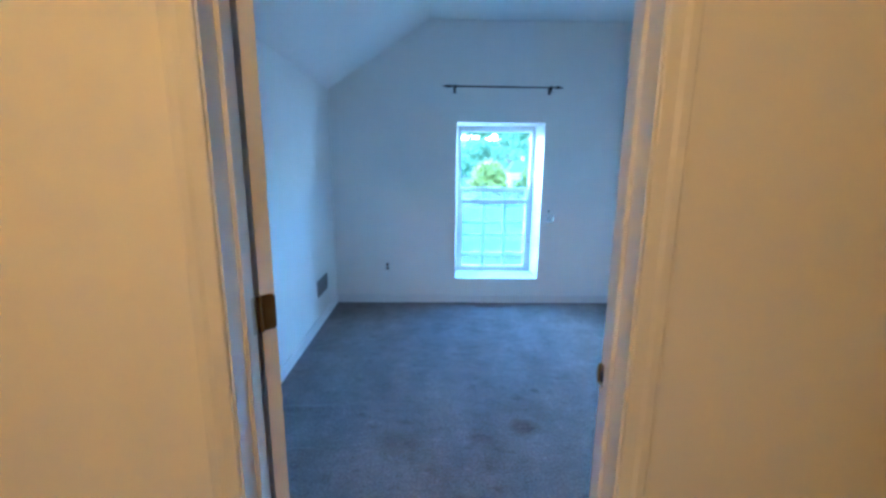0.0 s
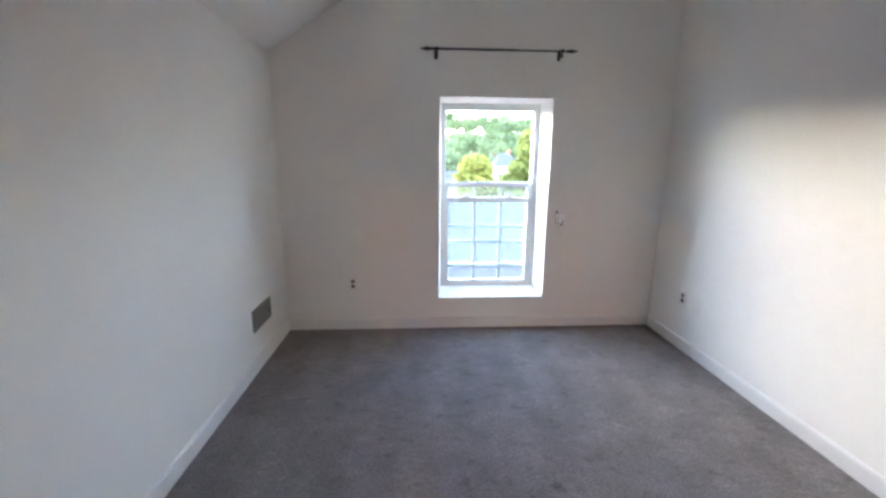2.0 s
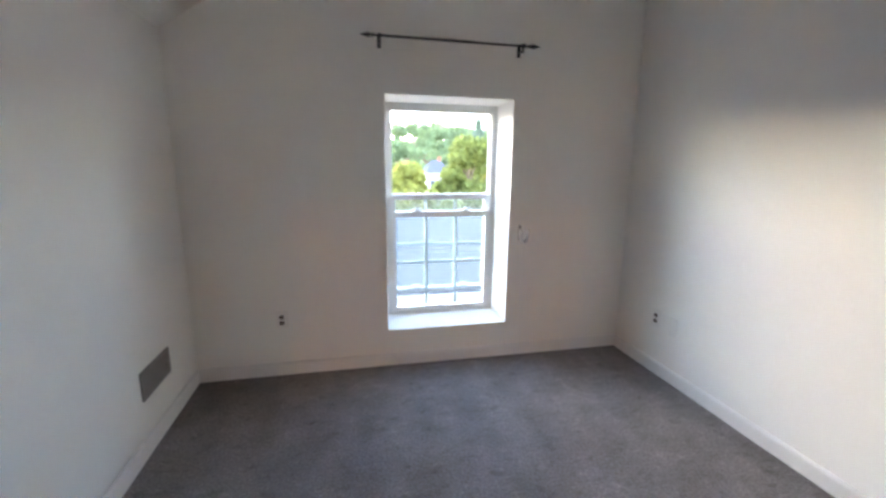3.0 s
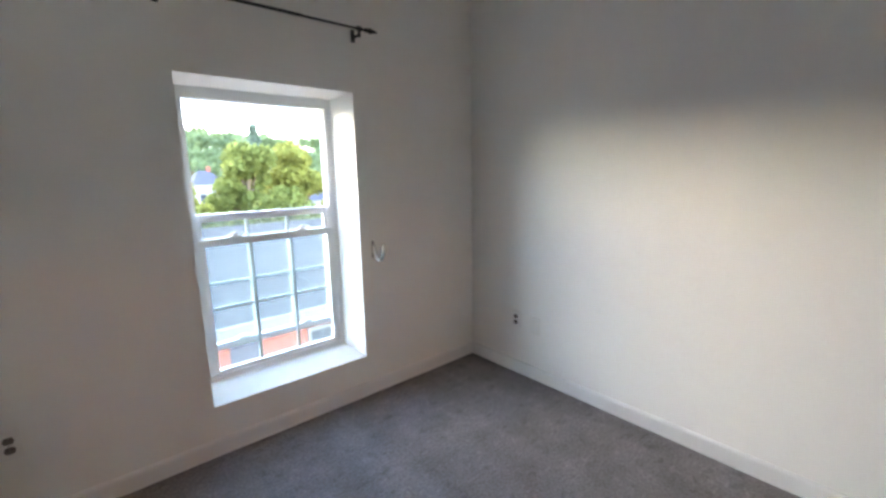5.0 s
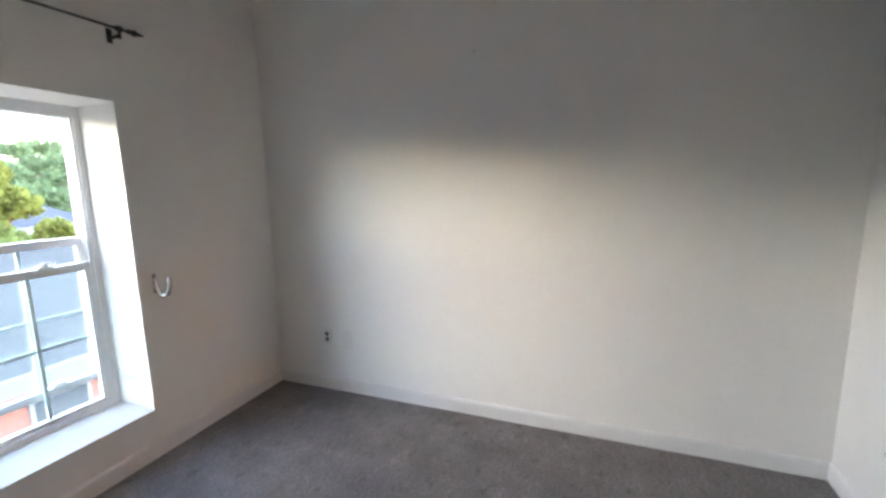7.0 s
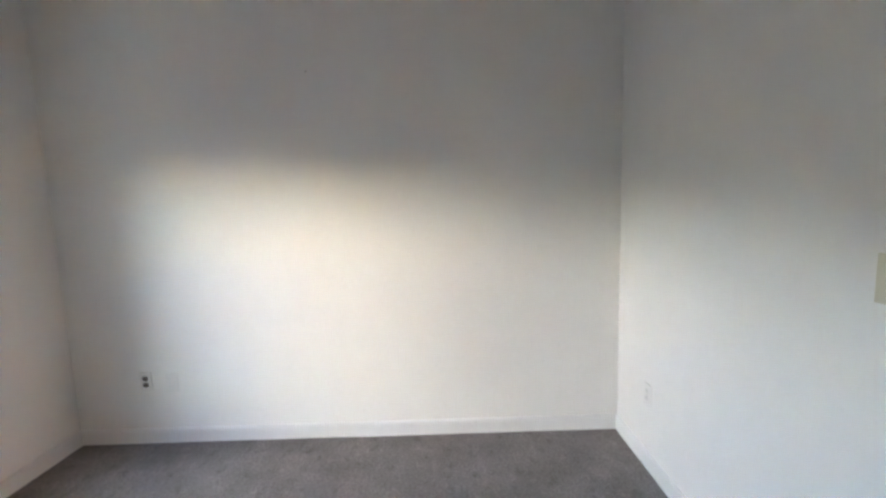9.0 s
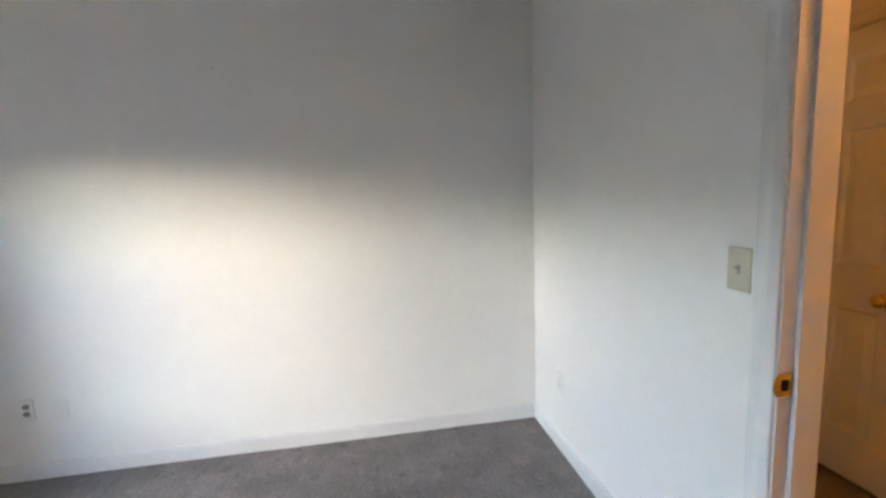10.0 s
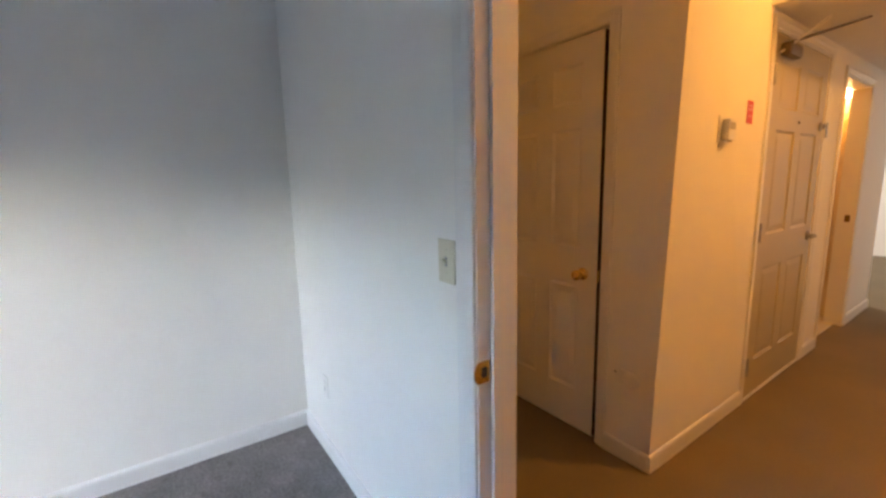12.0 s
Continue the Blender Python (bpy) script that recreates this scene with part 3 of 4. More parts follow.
def tieback_hook():
    top = thing("tieback_hook", "chrome curtain tieback hook on the wall beside the window", "hook", (-0.814, YW, 0.897))
    bm = boxes(((-0.028, -0.006, -0.038), (-0.014, 0.0, 0.062)), bevel=0.002)
    part("backplate", bm, HOOKP, top)
    pts = []
    for k in range(15):
        a = math.pi * k / 14
        pts.append((-0.008 + 0.012 * (1 - math.cos(a)) - 0.010, -0.012 - 0.030 * (1 - math.cos(a)), 0.005 - 0.055 * math.sin(a)))
    pts = [(-0.020, -0.004, 0.040), (-0.019, -0.011, 0.025)] + pts + [(0.006, -0.073, 0.030), (0.007, -0.074, 0.046)]
    bm = bmesh.new()
    add_tube(bm, pts, [0.009] * 2 + [0.0125] * 15 + [0.013, 0.010], 12)
    part("hook", bm, CHROME, top, smooth=True)


tieback_hook()


def outlet(at, facing, label, mat=None, face_mat=None, name="wall_outlet"):
    """A duplex receptacle; facing: degrees by which its face is turned from -y."""
    mat = mat or WHITEP
    top = thing(name, label, "outlet", at, group="duplex outlets")
    top.rotation_euler = (0, 0, radians(facing))
    body = part("cover_plate", boxes(((-0.035, -0.005, -0.057), (0.035, 0.0, 0.057)), bevel=0.0025), mat, top)
    for dz in (-0.0195, 0.0195):
        bm = bmesh.new()
        ring = [(0.0165 * math.cos(2 * math.pi * k / 20), dz + min(0.0135, max(-0.0135, 0.0165 * math.sin(2 * math.pi * k / 20)))) for k in range(20)]
        add_prism(bm, ring, "y", -0.0065, -0.004)
        face = part("receptacle", bm, face_mat or RECEPT, body, "" if face_mat else "brown-grey receptacle face")
        # dark blocks on the face paint the shade of the pin slots
        for dx in (-0.006, 0.006):
            part("slot", boxes(((dx - 0.0014, -0.0072, dz - 0.001), (dx + 0.0012, -0.006, dz + 0.007))), DARK, body)
    bm = bmesh.new()
    add_lathe(bm, [(0, 0), (0.003, 0), (0.003, 0.001), (0, 0.0014)], Matrix.Translation((0, -0.005, 0)) @ pose(0, 0, 0, 90, 0, 0), 10)
    part("screw", bm, STEEL, body)
    return top


PLATE = material("painted_plate", (0.84, 0.82, 0.78), 0.55, stain=(0.05, 8.0))
outlet((-2.440, YW, 0.378), 0, "duplex outlet with painted plate under the window wall", mat=PLATE)
outlet((0.0, 2.755, 0.374), -90, "duplex outlet with painted plate near the room corner", mat=PLATE)
outlet((XL, 0.940, 0.370), 90, "duplex outlet with white plate above the baseboard", mat=PLATE)
o3 = outlet((-0.355, 0.0, 0.374), 180, "duplex outlet painted over on the door wall", mat=PLATE, face_mat=PLATE)
blank = thing("blank_plate", "blank cover plate painted over in wall colour", "cover plate", (0.0, 2.60, 0.362))
part("plate", boxes(((-0.004, -0.035, -0.057), (0.0, 0.035, 0.057)), bevel=0.002), PLATE, blank)


def light_switch():
    top = thing("light_switch", "ivory toggle switch plate beside the door casing", "switch", (-1.4295, 0.0, 1.163))
    plate = part("switch_plate", boxes(((-0.0355, 0.0, -0.058), (0.0355, 0.0055, 0.058)), bevel=0.0025), IVORY, top)
    part("collar", boxes(((-0.0055, 0.005, -0.0125), (0.0055, 0.0075, 0.0125)), bevel=0.001), GREYP, plate)
    bm = bmesh.new()
    add_prism(bm, [(0.005, -0.009), (0.019, 0.002), (0.020, 0.008), (0.016, 0.010), (0.005, 0.004)], "x", -0.004, 0.004)
    part("toggle", bm, IVORY, plate)
    for dz in (-0.030, 0.030):
        bm = bmesh.new()
        add_lathe(bm, [(0, 0), (0.003, 0), (0.003, 0.001), (0, 0.0014)], Matrix.Translation((0, 0.0055, dz)) @ pose(0, 0, 0, -90, 0, 0), 10)
        part("screw", bm, IVORY, plate)


light_switch()


def wall_register():
    y0, y1, z0, z1 = 2.495, 2.805, 0.263, 0.405
    top = thing("wall_register", "grey metal air register with slanted louvres low on the wall", "vent", (XL, 2.65, 0.334))
    X, cy, cz = 0.0, 2.65, 0.334
    a, b, c, d = y0 - cy, y1 - cy, z0 - cz, z1 - cz
    fw = 0.016
    part("frame", boxes(((0, a, c), (0.009, a + fw, d)), ((0, b - fw, c), (0.009, b, d)), ((0, a + fw, c), (0.009, b - fw, c + fw)), ((0, a + fw, d - fw), (0.009, b - fw, d)), bevel=0.002), VENTM, top)
    # dark sheet on the wall paints the shade behind the louvres
    part("backing", boxes(((0.0005, a + fw, c + fw), (0.0015, b - fw, d - fw))), DARK, top)
    n = 8
    for k in range(n):
        z = c + fw + (d - c - 2 * fw) * (k + 0.5) / n
        bm = bmesh.new()
        add_prism(bm, [(0.0018, z + 0.004), (0.0075, z - 0.004), (0.0085, z - 0.003), (0.0028, z + 0.005)], "y", a + fw, b - fw)
        part("louvre", bm, VENTM, top)
    part("lever", boxes(((0.006, b - 0.05, c + 0.05), (0.016, b - 0.042, c + 0.075)), bevel=0.001), VENTM, top)


wall_register()


nail = thing("nail", "small dark nail high on the bare wall", "nail", (0.0, 1.705, 2.077))
bm = bmesh.new()
add_lathe(bm, [(0, -0.004), (0.0016, -0.004), (0.0016, 0.008), (0.004, 0.008), (0.004, 0.0095), (0, 0.010)], pose(0, 0, 0, 0, -90, 0), 10)
part("shank", bm, STEEL, nail)

# ---- hall ----
EY0, EY1, EH = -3.17, -2.215, 2.12          # entry door opening
BY0, BY1 = -4.36, -3.62                     # bathroom doorway
SOF = 2.215                                 # soffit over the entry
structure("wall_closet", boxes(((HX, CY - 0.11, -0.01), (-1.105, CY, 2.8)), ((-0.375, CY - 0.11, -0.01), (0.3, CY, 2.8)), ((-1.105, CY - 0.11, 2.052), (-0.375, CY, 2.8))), PAINT, "painted hall wall with the closet door", "wall")
structure("wall_entry", boxes(((HX, EY1 + 0.02, -0.01), (HX + 0.12, CY - 0.11, 2.8)), ((HX, EY0 - 0.02, EH + 0.02), (HX + 0.12, EY1 + 0.02, 2.8)),
                              ((HX, BY1 + 0.02, -0.01), (HX + 0.12, EY0 - 0.02, 2.8)), ((HX, BY0 - 0.02, 2.07), (HX + 0.12, BY1 + 0.02, 2.8)),
                              ((HX, -5.26, -0.01), (HX + 0.12, BY0 - 0.02, 2.8))), PAINT, "painted hall wall with entry door and bathroom doorway", "wall")
for name in ("wall_closet", "wall_entry"):     # the corner beside the closet leans out of plumb towards the hall
    for v in bpy.data.objects[name].data.vertices:
        if abs(v.co.x - HX) < 1e-4 and v.co.z > 2.0 and v.co.y > CY - 0.12:
            v.co.x -= 0.072
structure("wall_nook", boxes(((0.12, CY - 0.11, -0.01), (0.24, 0.0, 2.8))), PAINT, "plain wall closing the hall nook", "wall")
structure("closet_back", boxes(((HX + 0.12, -1.95, -0.01), (0.3, -1.87, 2.8)), ((0.24, -1.87, -0.01), (0.3, CY - 0.11, 2.8))), PAINT, "plain back wall of the closet", "wall")
structure("ceiling_hall", boxes(((XL - 0.15, -5.26, ZC + 0.02), (2.2, -0.001, ZC + 0.14)), ((-4.0, -9.2, ZC + 0.02), (2.2, -5.26, ZC + 0.14))), CEIL, "white hall ceiling", "ceiling")
structure("soffit", boxes(((-1.78, -5.26, SOF), (HX - 0.0005, -2.09, ZC + 0.02))), PAINT, "dropped soffit over the entry door", "ceiling")
structure("living_wall", boxes(((-4.0, -9.2, -0.01), (2.2, -9.0, 2.8)), ((-4.1, -9.2, -0.01), (-4.0, -5.26, 2.8)), ((1.9, -9.0, -0.01), (2.0, -1.87, 2.8)), ((0.3, -1.87, -0.01), (2.0, -1.78, 2.8)),
                               ((HX + 0.12, -5.26, -0.01), (2.0, -5.14, 2.8))), PAINT, "plain white walls of the far living room", "wall")
structure("bathroom_wall", boxes(((HX + 0.12, -4.62, -0.01), (0.6, -4.54, 2.6)), ((0.5, -4.54, -0.01), (0.6, -3.2, 2.6)), ((HX + 0.12, -3.42, -0.01), (0.5, -3.34, 2.6)), ((HX + 0.12, -4.54, 2.4), (0.5, -3.42, 2.5))), TILE, "cream bathroom walls in orange lamp light", "wall")
structure("bathroom_floor", boxes(((HX + 0.05, BY0 - 0.2, 0.0), (0.5, -3.42, 0.006))), TILE, "cream bathroom floor", "floor")
baseboard("baseboard", (HX, CY), (-1.105 - 0.052, CY), (0, 1))
baseboard("baseboard", (HX, EY1 + 0.062), (HX, CY + 0.013), (-1, 0))
baseboard("baseboard", (HX, BY1 + 0.062), (HX, EY0 - 0.062), (-1, 0))
baseboard("baseboard", (HX, -5.26), (HX, BY0 - 0.062), (-1, 0))
baseboard("baseboard", (DX1 + CW, -WT), (0.12, -WT), (0, -1))
baseboard("baseboard", (XL, -WT), (DX0 - CW, -WT), (0, -1))


def closet_door():
    fr = thing("door_frame_2", "painted closet door frame", "door frame", kind="structure")
    part("jamb", boxes(((-1.105, CY - 0.11, -0.004), (-1.099, CY, 2.046))), TRIM, fr)
    part("jamb", boxes(((-0.383, CY - 0.11, -0.004), (-0.375, CY, 2.046))), TRIM, fr)
    part("head_jamb", boxes(((-1.105, CY - 0.11, 2.046), (-0.375, CY, 2.052))), TRIM, fr)
    # near-black strip behind the gap, its colour standing for the shade in there
    part("door_stop", boxes(((-1.099, CY - 0.075, -0.004), (-1.078, CY - 0.045, 2.046))), DARK, fr)
    casing(fr, "y", CY, 1, -1.107, -0.373, 2.052, 0.050, 0.012)
    w = 0.690
    top = thing("door_2", "white panelled closet door, closed, with a brass knob", "door", (-1.076, CY - 0.022, 0.016))
    bm = bmesh.new()
    six_panel_leaf(bm, w, 2.024, 0.035)
    leaf = part("door_leaf", bm, DOORP, top)
    door_knob(leaf, 0.085, 0.0175, 0.868, 1)
    # thin dark red-brown strip on the latch edge of the leaf
    part("leaf_edge", boxes(((-0.002, -0.0165, 0.004), (0.0, 0.0172, 2.020))), EDGE, leaf, "dark red-brown strip along the leaf edge")
    part("latch_plate", boxes(((-0.004, -0.012, 0.838), (0.0, 0.0185, 0.898))), BRASS, leaf)


closet_door()


def entry_door():
    fr = thing("door_frame_3", "painted steel entry door frame", "door frame", kind="structure")
    for a, b in ((EY1, EY1 + 0.02), (EY0 - 0.02, EY0)):
        part("jamb", boxes(((HX - 0.002, a, -0.004), (HX + 0.12, b, EH))), TRIM, fr)
    part("head_jamb", boxes(((HX - 0.002, EY0 - 0.02, EH), (HX + 0.12, EY1 + 0.02, EH + 0.02))), TRIM, fr)
    casing(fr, "x", HX, -1, EY0 - 0.012, EY1 + 0.012, EH + 0.012, 0.055, 0.016)
    part("threshold", boxes(((HX - 0.01, EY0, -0.002), (HX + 0.12, EY1, 0.012)), bevel=0.003), TRIM, fr)
    part("strike_plate", boxes(((HX - 0.020, EY0 - 0.045, 1.60), (HX - 0.014, EY0 - 0.018, 1.70))), STEEL, fr)
    w = EY1 - EY0 - 0.008
    top = thing("door_3", "pale olive six-panel entry door, closed, with steel lever", "door", (HX + 0.020, EY1 - 0.004, 0.014))
    top.rotation_euler = (0, 0, radians(-90))
    bm = bmesh.new()
    six_panel_leaf(bm, w, EH - 0.02, 0.044)
    leaf = part("door_leaf", bm, ENTRYP, top)
    # leaf frame: x runs from the hinges to the lock, -y towards the hall
    for z in (0.20, 1.02, 1.885):
        bm = bmesh.new()
        add_lathe(bm, [(0, 0), (0.009, 0), (0.009, 0.11), (0, 0.112)], Matrix.Translation((0.002, -0.028, z - 0.055)), 12)
        add_box(bm, (0.0, -0.026, z - 0.055), (0.026, -0.0225, z + 0.055))
        part("hinge", bm, STEEL, leaf)
    lx = w - 0.065
    bm = bmesh.new()
    m = Matrix.Translation((lx, -0.022, 0.925)) @ pose(0, 0, 0, 90, 0, 0)
    add_lathe(bm, [(0, 0), (0.034, 0), (0.034, 0.006), (0.026, 0.011), (0.012, 0.014), (0.012, 0.048), (0, 0.050)], m, 20)
    add_tube(bm, [(lx, -0.066, 0.925), (lx - 0.03, -0.072, 0.926), (lx - 0.11, -0.070, 0.924)], [0.011, 0.010, 0.007], 10)
    part("lever_handle", bm, STEEL, leaf, "brushed steel lever handle", True)
    bm = bmesh.new()
    m = Matrix.Translation((lx, -0.022, 1.655)) @ pose(0, 0, 0, 90, 0, 0)
    add_lathe(bm, [(0, 0), (0.030, 0), (0.030, 0.010), (0.020, 0.016), (0, 0.017)], m, 18)
    add_box(bm, (lx - 0.006, -0.052, 1.640), (lx + 0.006, -0.038, 1.670), 0.002)
    part("deadbolt", bm, STEEL, leaf, smooth=False)
    bm = bmesh.new()
    m = Matrix.Translation((w / 2, -0.022, 1.66)) @ pose(0, 0, 0, 90, 0, 0)
    add_lathe(bm, [(0, 0), (0.010, 0), (0.010, 0.004), (0.006, 0.006), (0, 0.004)], m, 14)
    part("peephole", bm, CLOSER, leaf)
    bm = boxes(((0.05, -0.075, 1.985), (0.25, -0.022, 2.055)), bevel=0.02)
    closer = part("door_closer", bm, CLOSER, leaf, "dark door closer with folded arm")
    bm = bmesh.new()
    add_tube(bm, [(0.13, -0.055, 2.062), (0.40, -0.30, 2.165)], [0.016, 0.012], 8, 0.5)
    part("closer_arm", bm, CLOSER, closer)
    bm = bmesh.new()
    add_tube(bm, [(0.04, -0.03, 2.00), (0.24, -0.17, 2.17)], [0.010, 0.010], 8, 0.6)
    part("closer_arm", bm, TRIM, closer, "white-painted arm")


entry_door()
bf = thing("door_frame_4", "painted bathroom door frame", "door frame", kind="structure")
for a, b in ((BY1, BY1 + 0.02), (BY0 - 0.02, BY0)):
    part("jamb", boxes(((HX - 0.002, a, -0.004), (HX + 0.12, b, 2.05))), TRIM, bf)
part("head_jamb", boxes(((HX - 0.002, BY0 - 0.02, 2.05), (HX + 0.12, BY1 + 0.02, 2.07))), TRIM, bf)
casing(bf, "x", HX, -1, BY0 - 0.012, BY1 + 0.012, 2.062, 0.055, 0.014)


def bathroom_door():
    top = thing("door_4", "white bathroom door swung inwards against the side wall", "door", (HX + 0.125, BY1 - 0.008, 0.012))
    top.rotation_euler = (0, 0, radians(6))
    bm = bmesh.new()
    six_panel_leaf(bm, 0.72, 2.02, 0.035)
    bmesh.ops.translate(bm, verts=bm.verts, vec=(0.006, -0.012, 0))
    leaf = part("door_leaf", bm, DOORP, top)
    door_knob(leaf, 0.66, -0.0295, 0.90, -1, BRONZE)


bathroom_door()
part("strike_plate", boxes(((HX + 0.030, BY0 - 0.001, 0.935), (HX + 0.066, BY0 + 0.003, 0.995))), BRONZE, bf, "aged brass strike plate")
vl = thing("vanity_light", "glowing bathroom wall lamp with glass shade", "lamp", (-1.212, -4.54, 2.06))
bm = boxes(((-0.05, 0.0, -0.05), (0.05, 0.02, 0.05)), bevel=0.006)
part("backplate", bm, BRASS, vl)
bm = bmesh.new()
add_lathe(bm, [(0.0, 0.05), (0.03, 0.045), (0.05, 0.02), (0.055, -0.02), (0.05, -0.05), (0.0, -0.055)], Matrix.Translation((0, 0.10, 0)), 18)
glow = bpy.data.materials.new("lamp_glass")
glow.use_nodes = True
glow.node_tree.nodes["Principled BSDF"].inputs["Emission Color"].default_value = (1.0, 0.75, 0.4, 1)
glow.node_tree.nodes["Principled BSDF"].inputs["Emission Strength"].default_value = 0.5
part("shade", bm, glow, vl, "glowing glass shade", True)


def thermostat():
    top = thing("thermostat", "white thermostat on a backplate on the hall wall", "thermostat", (HX - 0.0405, -1.565, 1.572))
    top.rotation_euler = (0, radians(-1.5), 0)
    part("backplate", boxes(((-0.006, -0.055, -0.055), (0.0, 0.060, 0.060)), bevel=0.002), WHITEP, top)
    body = part("body", boxes(((-0.036, -0.050, -0.048), (-0.006, 0.035, 0.045)), bevel=0.005), WHITEP, top)
    part("display", boxes(((-0.0375, -0.030, 0.0), (-0.035, 0.020, 0.030))), GREYP, body)
    part("slider", boxes(((-0.030, -0.030, -0.056), (-0.022, 0.0, -0.048))), GREYP, body)


thermostat()
sticker = thing("wall_sticker", "red rectangular notice sticker beside the entry door", "sticker", (HX - 0.0242, -1.885, 1.674))
sticker.rotation_euler = (0, 0, radians(4.4))
part("sheet", boxes(((-0.003, -0.042, -0.055), (0.0, 0.042, 0.055))), REDM, sticker)
for z, wv in ((0.03, 0.025), (0.012, 0.03), (-0.02, 0.02)):
    part("printed_bar", boxes(((-0.0036, -wv, z - 0.003), (-0.003, wv, z + 0.003))), material("sticker_print", (0.75, 0.5, 0.45), 0.5), sticker)
cap = thing("painted_cap", "round wall cap painted over beside a small dark hole", "cover plate", (-1.262, CY, 0.420))
bm = bmesh.new()
add_box(bm, (-0.055, 0.0, -0.035), (0.055, 0.006, 0.035), 0.003)
part("plate", bm, PLATE, cap)
bm = bmesh.new()
add_lathe(bm, [(0, 0.004), (0.040, 0.004), (0.040, 0.014), (0.030, 0.020), (0, 0.021)], Matrix.Translation((-0.025, 0.0, -0.004)) @ pose(0, 0, 0, -90, 0, 0), 22)
part("cap", bm, PLATE, cap, smooth=True)
# raised dark disc paints the shade of a small hole
bm = bmesh.new()
add_lathe(bm, [(0, 0.0), (0.006, 0.0), (0.005, 0.002), (0, 0.002)], Matrix.Translation((0.060, 0.0005, 0.012)) @ pose(0, 0, 0, -90, 0, 0), 10)
part("screw_hole", bm, DARK, cap)
cl = thing("ceiling_light", "flush hall ceiling lamp with brass base and glass bowl", "lamp", (-2.36, -2.0, ZC + 0.02))
bm = bmesh.new()
add_lathe(bm, [(0, 0), (0.14, 0), (0.14, -0.02), (0.12, -0.03), (0, -0.03)], Matrix.Identity(4), 28)
part("base", bm, BRASS, cl, smooth=True)

# ---- house outside, below and around ----
structure("house_wall", boxes(((XL - 0.15, -9.2, -7.5), (2.2, YW + 0.29, -0.26))), BRICK, "brick storeys of the own house below the room", "building")
structure("house_roof", boxes(((XL - 0.4, -9.4, ZC + 0.31), (2.4, YW + 0.5, ZC + 0.45))), SLATE, "flat roof slab over the room", "roof")


def ground_height(x, y):
    d = max(0.0, y - 75.0)
    ridge = 22.0 * (1 - math.exp(-(d / 90.0) ** 2)) * (1.0 + 0.25 * noise.noise((x / 70.0, y / 120.0, 0.5)))
    return -7.5 + ridge


bm = bmesh.new()
n = 56
rows = []
for j in range(n + 1):
    v = (j / n * 2 - 1)
    y = 40 + math.copysign(abs(v) ** 2.2, v) * 1500
    row = []
    for i in range(n + 1):
        u = (i / n * 2 - 1)
        x = math.copysign(abs(u) ** 2.2, u) * 1500
        row.append(bm.verts.new((x, y, ground_height(x, y))))
    rows.append(row)
for j in range(n):
    for i in range(n):
        bm.faces.new((rows[j][i], rows[j][i + 1], rows[j + 1][i + 1], rows[j + 1][i]))
structure("ground", bm, GROUND, "grassy ground and streets rising to a wooded hill", "ground")


def far_window(parent, x, y, z, w, h, facing=-1, glass=None):
    """A framed window on a wall that faces -y."""
    fr = part("window", boxes(((x - w / 2 - 0.09, y - 0.06, z - 0.09), (x - w / 2, y + 0.02, z + h + 0.12)), ((x + w / 2, y - 0.06, z - 0.09), (x + w / 2 + 0.09, y + 0.02, z + h + 0.12)),
                              ((x - w / 2, y - 0.06, z + h), (x + w / 2, y + 0.02, z + h + 0.12)), ((x - w / 2, y - 0.08, z - 0.09), (x + w / 2, y + 0.02, z)),
                              ((x - w / 2, y - 0.03, z + h * 0.48), (x + w / 2, y + 0.02, z + h * 0.52))), CORNICE, parent)
    part("pane", boxes(((x - w / 2, y - 0.010, z), (x + w / 2, y + 0.01, z + h))), glass or DARKGLASS, fr)


def brick_house():
    top = thing("brick_house", "red brick house with grey shingle roof and white cornice", "house", (0, 14, -7.5))
    y0, ze, zr, yr = 0.0, 4.55, 6.6, 7.5
    part("wall", boxes(((-18, y0, 0), (22, 16.5, ze))), BRICK, top, "red brick wall")
    bm = bmesh.new()
    add_prism(bm, [(-0.55, ze + 0.10), (yr, zr), (17.1, ze + 0.10), (17.1, ze - 0.02), (yr, zr - 0.14), (-0.55, ze - 0.02)], "x", -18.4, 22.4)
    part("roof", bm, ROOF, top, "pale grey shingle roof")
    for k in range(3):
        h0 = ze - 0.02 - 0.16 * k
        part("cornice", boxes(((-18.3, -0.50 + 0.17 * k, h0 - 0.15), (22.3, 0.0, h0))), CORNICE, top)
    part("gutter", boxes(((-18.4, -0.64, ze + 0.02), (22.4, -0.55, ze + 0.12)), bevel=0.02), CORNICE, top)
    for x in (-10.5, -7.5, -4.5, -1.8, 3.7, 6.4, 9.4, 12.4):
        far_window(top, x, y0 - 0.005, 2.15, 1.15, 1.55)
    # flat slate-coloured panel stands for a small dark window
    part("vent_panel", boxes(((0.65, -0.03, 3.25), (1.55, 0.02, 3.95))), SLATE, top)


brick_house()


